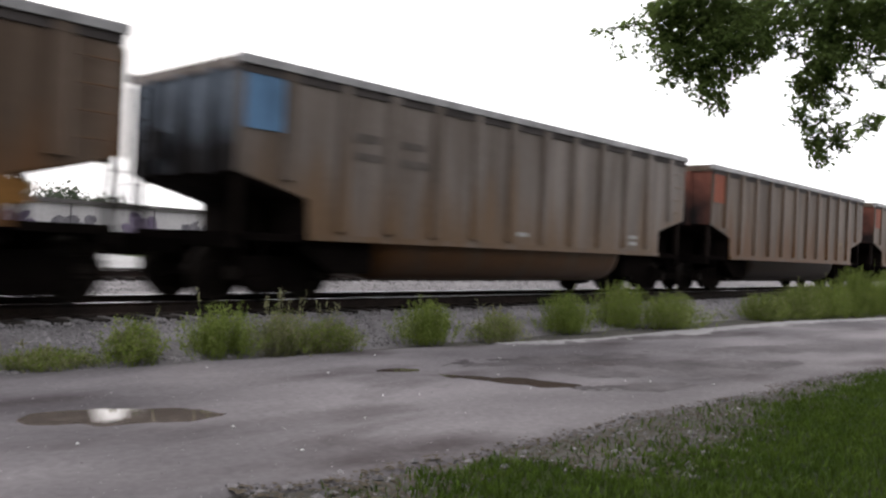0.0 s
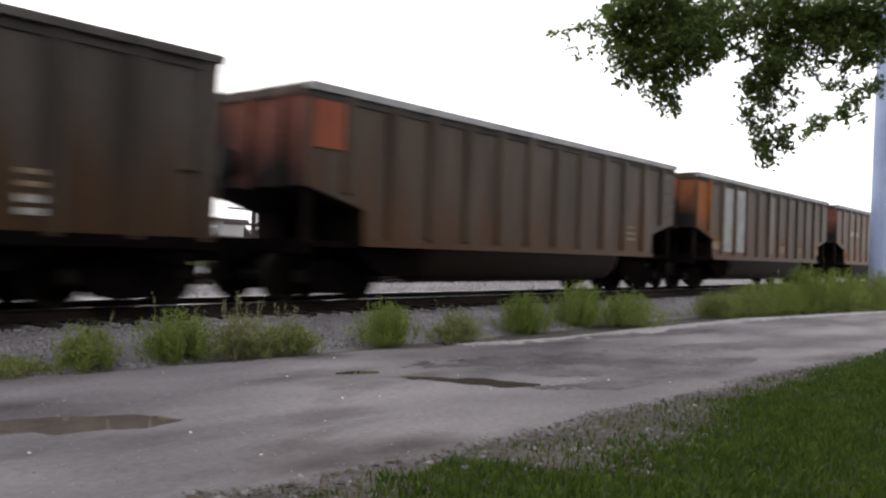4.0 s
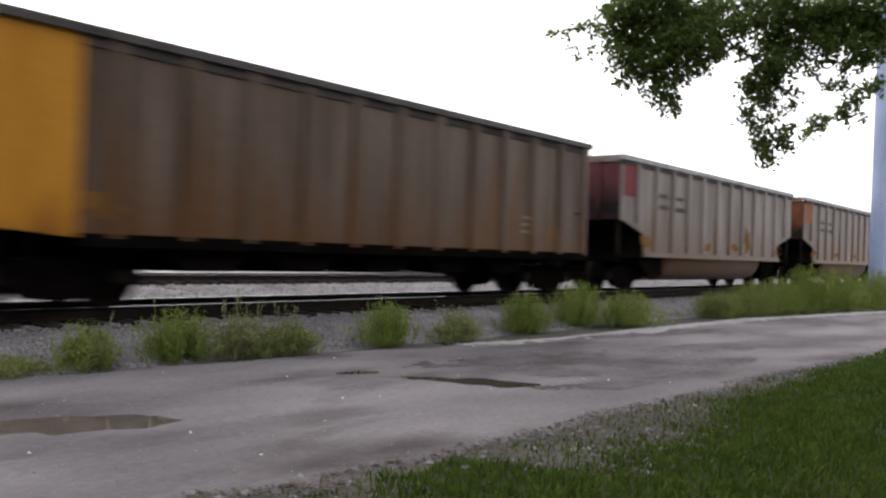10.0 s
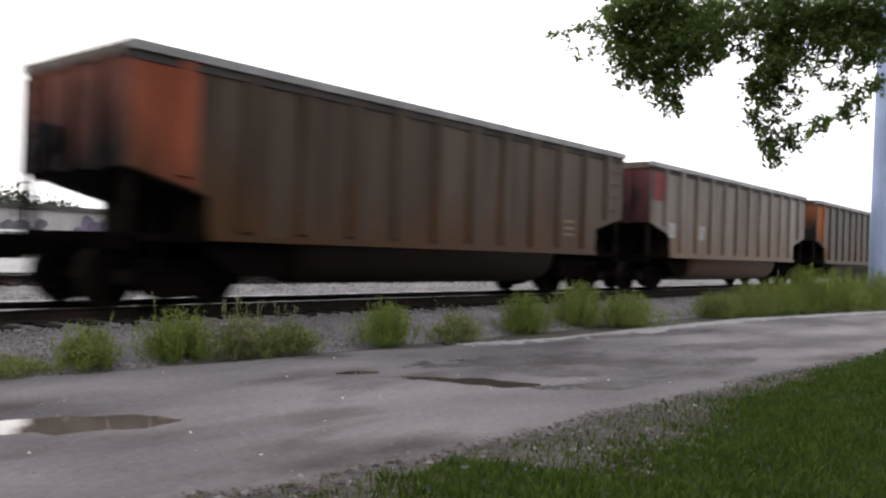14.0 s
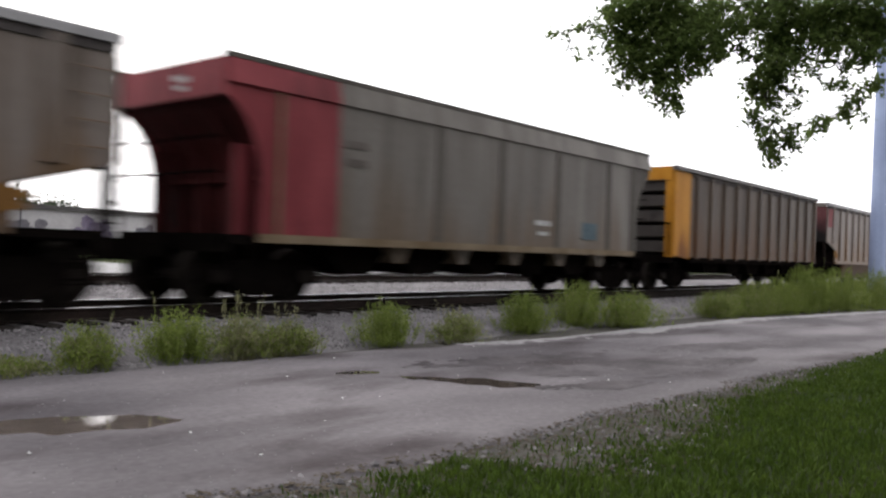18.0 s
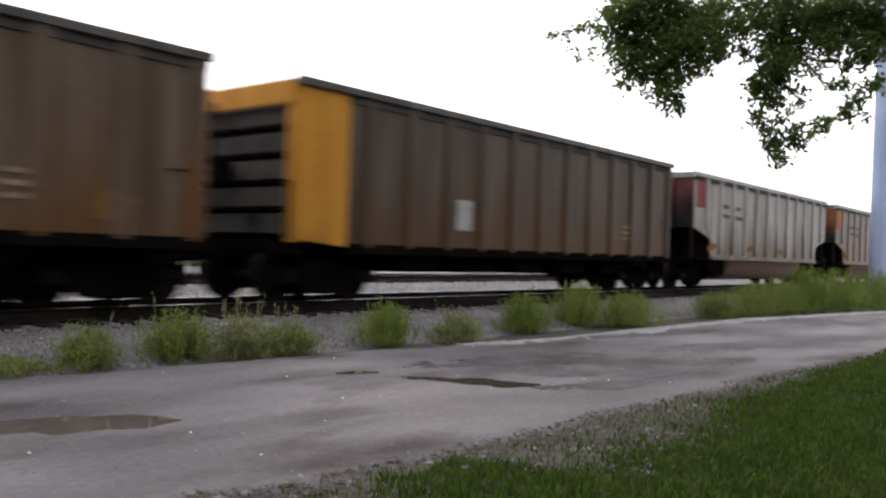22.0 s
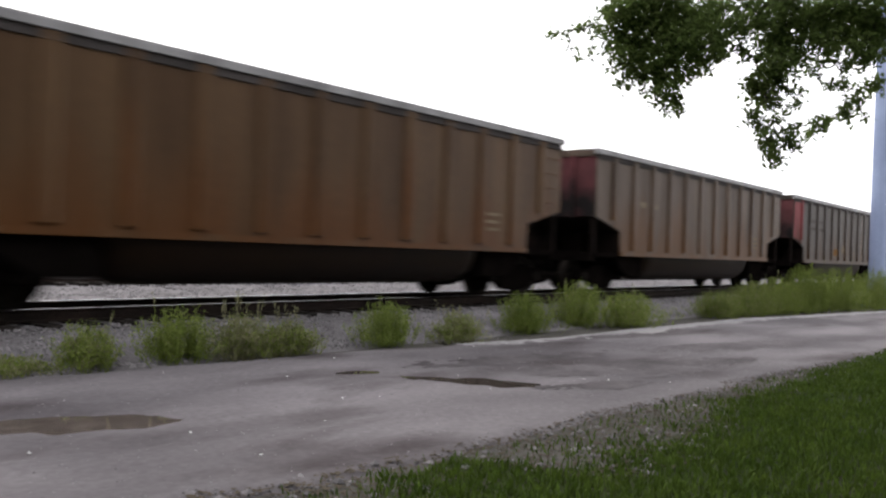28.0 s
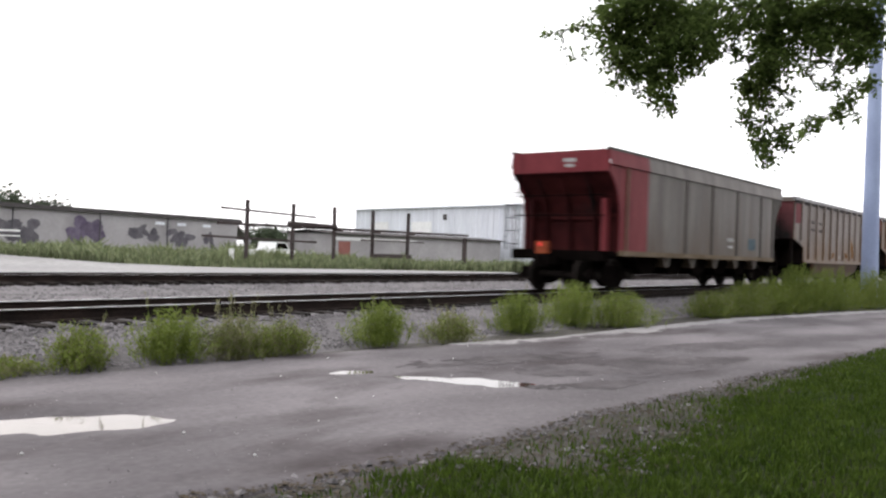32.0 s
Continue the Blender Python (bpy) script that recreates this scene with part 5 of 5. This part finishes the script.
# ---------------------------------------------------------------- yard buildings
def grey_building():
    b = tagged(new("grey_building"), "long low grey block building with faded spray paint", "building")
    b.matrix_basis = pose(24.2, 57.8, 0.3, 0, 0, 12.5)
    part("wall", Geo().box(-50, 23.6, 0, 0.3, -0.3, 3.45).box(23.3, 23.6, 0.3, 12, -0.3, 3.45).box(-50, -49.7, 0.3, 12, -0.3, 3.45).box(-49.7, 23.3, 11.7, 12, -0.3, 3.45), CONCRETE, b)
    part("roof", Geo().box(-50.3, 23.9, -0.25, 12.3, 3.45, 3.62), ROOF, b)
    part("fascia", Geo().box(-50.3, 23.9, -0.3, -0.25, 3.36, 3.66), ROOF, b)
    rng = np.random.default_rng(5)
    for x, z, w, h, mt in [(1.6, 2.0, 4.2, 2.4, INK), (7.2, 2.1, 4.6, 2.2, PURPLE), (12.2, 1.95, 3.6, 1.6, INK), (16.4, 1.7, 3.4, 1.6, INK), (-3.6, 1.9, 3.0, 1.8, PURPLE), (20, 1.7, 1.6, 1.6, INK)]:
        for n in range(9):
            cx, cz = x + rng.normal(0, 0.2) * w, z + rng.normal(0, 0.16) * h
            a, b_, lean = rng.uniform(0.1, 0.2) * w, rng.uniform(0.12, 0.26) * h, rng.uniform(-0.5, 0.5)
            ring = []
            for t in range(16):
                q = 2 * math.pi * t / 16
                r = 1 + 0.1 * math.sin(3 * q + n) + 0.08 * math.sin(7 * q + 2 * n)
                u, v = a * r * math.cos(q), b_ * r * math.sin(q)
                ring.append((cx + u * math.cos(lean) - v * math.sin(lean), cz + u * math.sin(lean) + v * math.cos(lean)))
            part("spray_paint_patch", Geo().prism(ring, "y", -0.011 - 0.003 * n, -0.004), mt, b)
    for x in (1.0, 8.2, 15.0):
        part("downpipe", Geo().tube((x, -0.06, 0), (x, -0.06, 3.4), 0.05, 8), INK, b)
    for x in (14.2, 16.6, 19.6):
        part("window", Geo().box(x - 0.5, x + 0.5, -0.03, 0.02, 2.75, 3.0), TIN, b)
    part("lean_to", Geo().prism([(23.6, 3.4), (25.7, 1.9), (25.7, 1.78), (23.6, 3.25)], "y", 0.2, 6).box(25.55, 25.7, 0.2, 0.35, -0.3, 1.85).box(25.55, 25.7, 5.8, 5.95, -0.3, 1.85), CONCRETE, b)


grey_building()


def steel_building():
    b = tagged(new("steel_building"), "large white corrugated steel warehouse with roof vents", "building")
    b.matrix_basis = pose(86.3, 87.1, 0.3, 0, 0, -100.9)
    wall = Geo()
    wall.box(0, 36, 0, 0.2, -0.3, 7).box(0, 36, 24.8, 25, -0.3, 7).box(0, 0.2, 0.2, 24.8, -0.3, 7).box(35.8, 36, 0.2, 24.8, -0.3, 7)
    part("wall", wall, TIN, b)
    part("roof", Geo().prism([(-0.4, 6.95), (12.5, 8.2), (25.4, 6.95), (25.4, 7.1), (12.5, 8.35), (-0.4, 7.1)], "x", -0.4, 36.4), TIN, b)
    rib = Geo().box(-0.06, 0.06, -0.07, 0.0, 0.0, 6.9).mesh("wall_rib")
    for k in range(35):
        part("wall_rib", rib, TIN, b, pose(0.5 + 1.03 * k, 0, 0))
    for x, w in ((4, 4.2), (13.5, 4.2)):
        part("dock_door", Geo().box(x, x + w, -0.09, 0.01, 3.6, 5.2), WHITE, b)
    part("vent", Geo().box(20, 20.7, -0.1, 0.01, 5.4, 6.1), ROOF, b)
    for x in (24, 32):
        g = Geo().tube((x, 12.5, 8.2), (x, 12.5, 8.9), 0.5, 12).tube((x, 12.5, 8.9), (x, 12.5, 9.2), 0.8, 12, 0.3)
        part("roof_vent", g, TIN, b)


steel_building()


def shed():
    b = tagged(new("low_shed"), "low grey shed with a pale band and an orange door", "building")
    b.matrix_basis = pose(52, 57, 0.3, 0, 0, -4)
    part("wall", Geo().box(1.5, 26, 0, 0.2, -0.3, 2.7).box(1.5, 1.7, 0.2, 7, -0.3, 2.7).box(25.8, 26, 0.2, 7, -0.3, 2.7).box(1.7, 25.8, 6.8, 7, -0.3, 2.7), CONCRETE, b)
    part("roof", Geo().prism([(-0.4, 2.65), (3.5, 2.95), (7.3, 2.65), (7.3, 2.77), (3.5, 3.07), (-0.4, 2.77)], "x", 1.1, 26.4), ROOF, b)
    part("pale_band", Geo().box(1.7, 12.5, -0.03, 0.0, 2.1, 2.42), WHITE, b)
    part("door", Geo().box(2.2, 3.6, -0.05, 0.0, 0, 2.0), FADED_RED, b)


shed()


def pipe_rack():
    r = tagged(new("storage_rack"), "rusty steel post storage rack with long bars", "storage rack")
    r.matrix_basis = pose(31.1, 40.5, 0.33)
    post = Geo().box(-0.1, 0.1, -0.1, 0.1, -0.2, 4.0, 0.02).mesh("post")
    for k in range(5):
        part("post", post, RACK, r, pose(3.58 * k, 0.08 * math.sin(k), 0, 0, 0.5 * math.sin(2 * k), 0))
    part("end_post", Geo().box(-0.14, 0.14, -0.12, 0.12, -0.2, 2.4), RACK, r, pose(21.2, 0, 0))
    for x0, x1, z0, z1, w in ((-2.0, 5.3, 3.42, 3.22, 0.06), (-2.2, 21.4, 2.52, 2.62, 0.08), (3.0, 7.2, 2.72, 2.66, 0.16), (-3.2, 5.4, 1.75, 1.62, 0.06), (9.5, 16.0, 1.9, 1.9, 0.05), (10.4, 14.6, 0.85, 0.85, 0.14)):
        part("bar", Geo().prism([(x0, z0 - w), (x1, z1 - w), (x1, z1 + w), (x0, z0 + w)], "y", -0.2, -0.09), RACK, r)
    for k in range(5):
        part("arm", Geo().box(3.58 * k - 0.05, 3.58 * k + 0.05, -0.7, -0.09, 2.4, 2.5), RACK, r)


pipe_rack()


def parked_pickup(x, y, turn):
    c = tagged(new("parked_pickup"), "small white pickup truck parked in the yard", "pickup truck")
    c.matrix_basis = pose(x, y, 0.34, 0, 0, turn)
    part("body", Geo().prism([(-2.5, 0.45), (2.5, 0.45), (2.55, 0.9), (1.3, 1.05), (0.75, 1.6), (-0.55, 1.62), (-0.75, 1.05), (-2.5, 1.05)], "y", -0.85, 0.85), WHITE, c)
    part("window", Geo().prism([(1.12, 1.08), (0.7, 1.52), (-0.48, 1.54), (-0.6, 1.08)], "y", -0.862, -0.852), DARK, c)
    for wx in (-1.6, 1.6):
        for wy in (-0.8, 0.8):
            part("wheel", shared("road_wheel", lambda g: g.tube((0, -0.1, 0), (0, 0.1, 0), 0.34, 18)), DARK, c, pose(wx, wy, 0.34))


parked_pickup(43.2, 53, 15)
for x in (31.9, 33.5):
    tagged(part("white_post", Geo().box(-0.13, 0.13, -0.13, 0.13, -0.1, 1.05, 0.03), WHITE, None, pose(x, 43.0, 0.34)), "short white painted yard post", "post", "white yard posts")
tagged(part("white_barrier", Geo().box(-2, 1.2, -0.03, 0.03, 1.38, 1.5).box(-2, 1.2, -0.03, 0.03, 1.08, 1.16).box(-1.9, -1.85, -0.02, 0.02, 0, 1.45), WHITE, None, pose(21.9, 52, 0.6, 0, 0, 5)), "low white rail barrier by the yard", "barrier")


def steel_pole():
    p = tagged(new("steel_pole"), "tall tapered galvanised steel utility pole", "utility pole")
    p.location = (36.4, 7.85, 0.0)
    part("shaft", Geo().tube((0, 0, -0.2), (0, 0, 16), 0.33, 24, 0.2).mesh("shaft", True), POLE, p)
    part("base_plate", Geo().box(-0.5, 0.5, -0.5, 0.5, -0.05, 0.08, 0.08), POLE, p)
    part("cross_arm", Geo().box(-0.08, 0.08, -1.4, 1.4, 13.5, 13.7), POLE, p)


steel_pole()


# ---------------------------------------------------------------- what moves
def travel(t):
    """Where the front end of the fifth car is."""
    return -5.354e-3 * t * t + 12.7127 * t - 10.85


def motions():
    times = [0, 4, 8, 12, 16, 20, 24, 28, 32]
    for i, car in enumerate(CARS):
        walk(car, [(t, pose(travel(t) + (4 - i) * PITCH_OF_CARS - HALF, TRACK_Y, RAIL_TOP)) for t in times])
    for w, car, a in WHEELSETS:
        i = CARS.index(car)
        x, z = a, 0.46
        seen = [k / 30 for k in range(961) if -14 < travel(k / 30) + (4 - i) * PITCH_OF_CARS - HALF < 30]
        turn = [(t, math.degrees(travel(t) / 0.46)) for t in seen]
        rows = [(t, pose(x, 0, z, 0, d, 0)) for t, d in turn]
        if not rows:
            rows = [(0.0, pose(x, 0, z)), (32.0, pose(x, 0, z))]
        if seen and seen[0] > 0:
            rows.insert(0, (0.0, rows[0][1]))
        if seen and seen[-1] < 32:
            rows.append((32.0, rows[-1][1]))
        walk(w, rows)
    # the hanging branches sway in a light wind: seconds and degrees
    sway = [(0, 1.0), (1, 0.6), (2, 0), (3, -0.6), (5.5, -1.2), (7, 0.3), (8, -0.3), (9, 0), (10, -1.0), (11, -1.0), (12, 0.2), (13, 0), (14.5, 2.6), (16.5, 1.9),
            (17, 1.2), (18, 1.9), (19, 3.2), (20, 3.0), (21, 3.6), (22, 4.0), (23, 2.3), (24, 4.4), (25, 3.2), (27.5, 2.8), (28, 2.0), (29, 2.3), (30, 1.6), (31, 1.6), (32, 1.8)]
    home = [b.matrix_basis.copy() for b in BRANCHES]
    axis = Vector((math.sin(radians(YAW)), math.cos(radians(YAW)), 0))
    for b, m, share in zip(BRANCHES, home, (0.15, 0.8, 0.3, 0.9, 0.3, 0.6)):
        walk(b, [(t, m @ Matrix.Rotation(radians((1.7 - d) * share), 4, axis)) for t, d in sway])


motions()
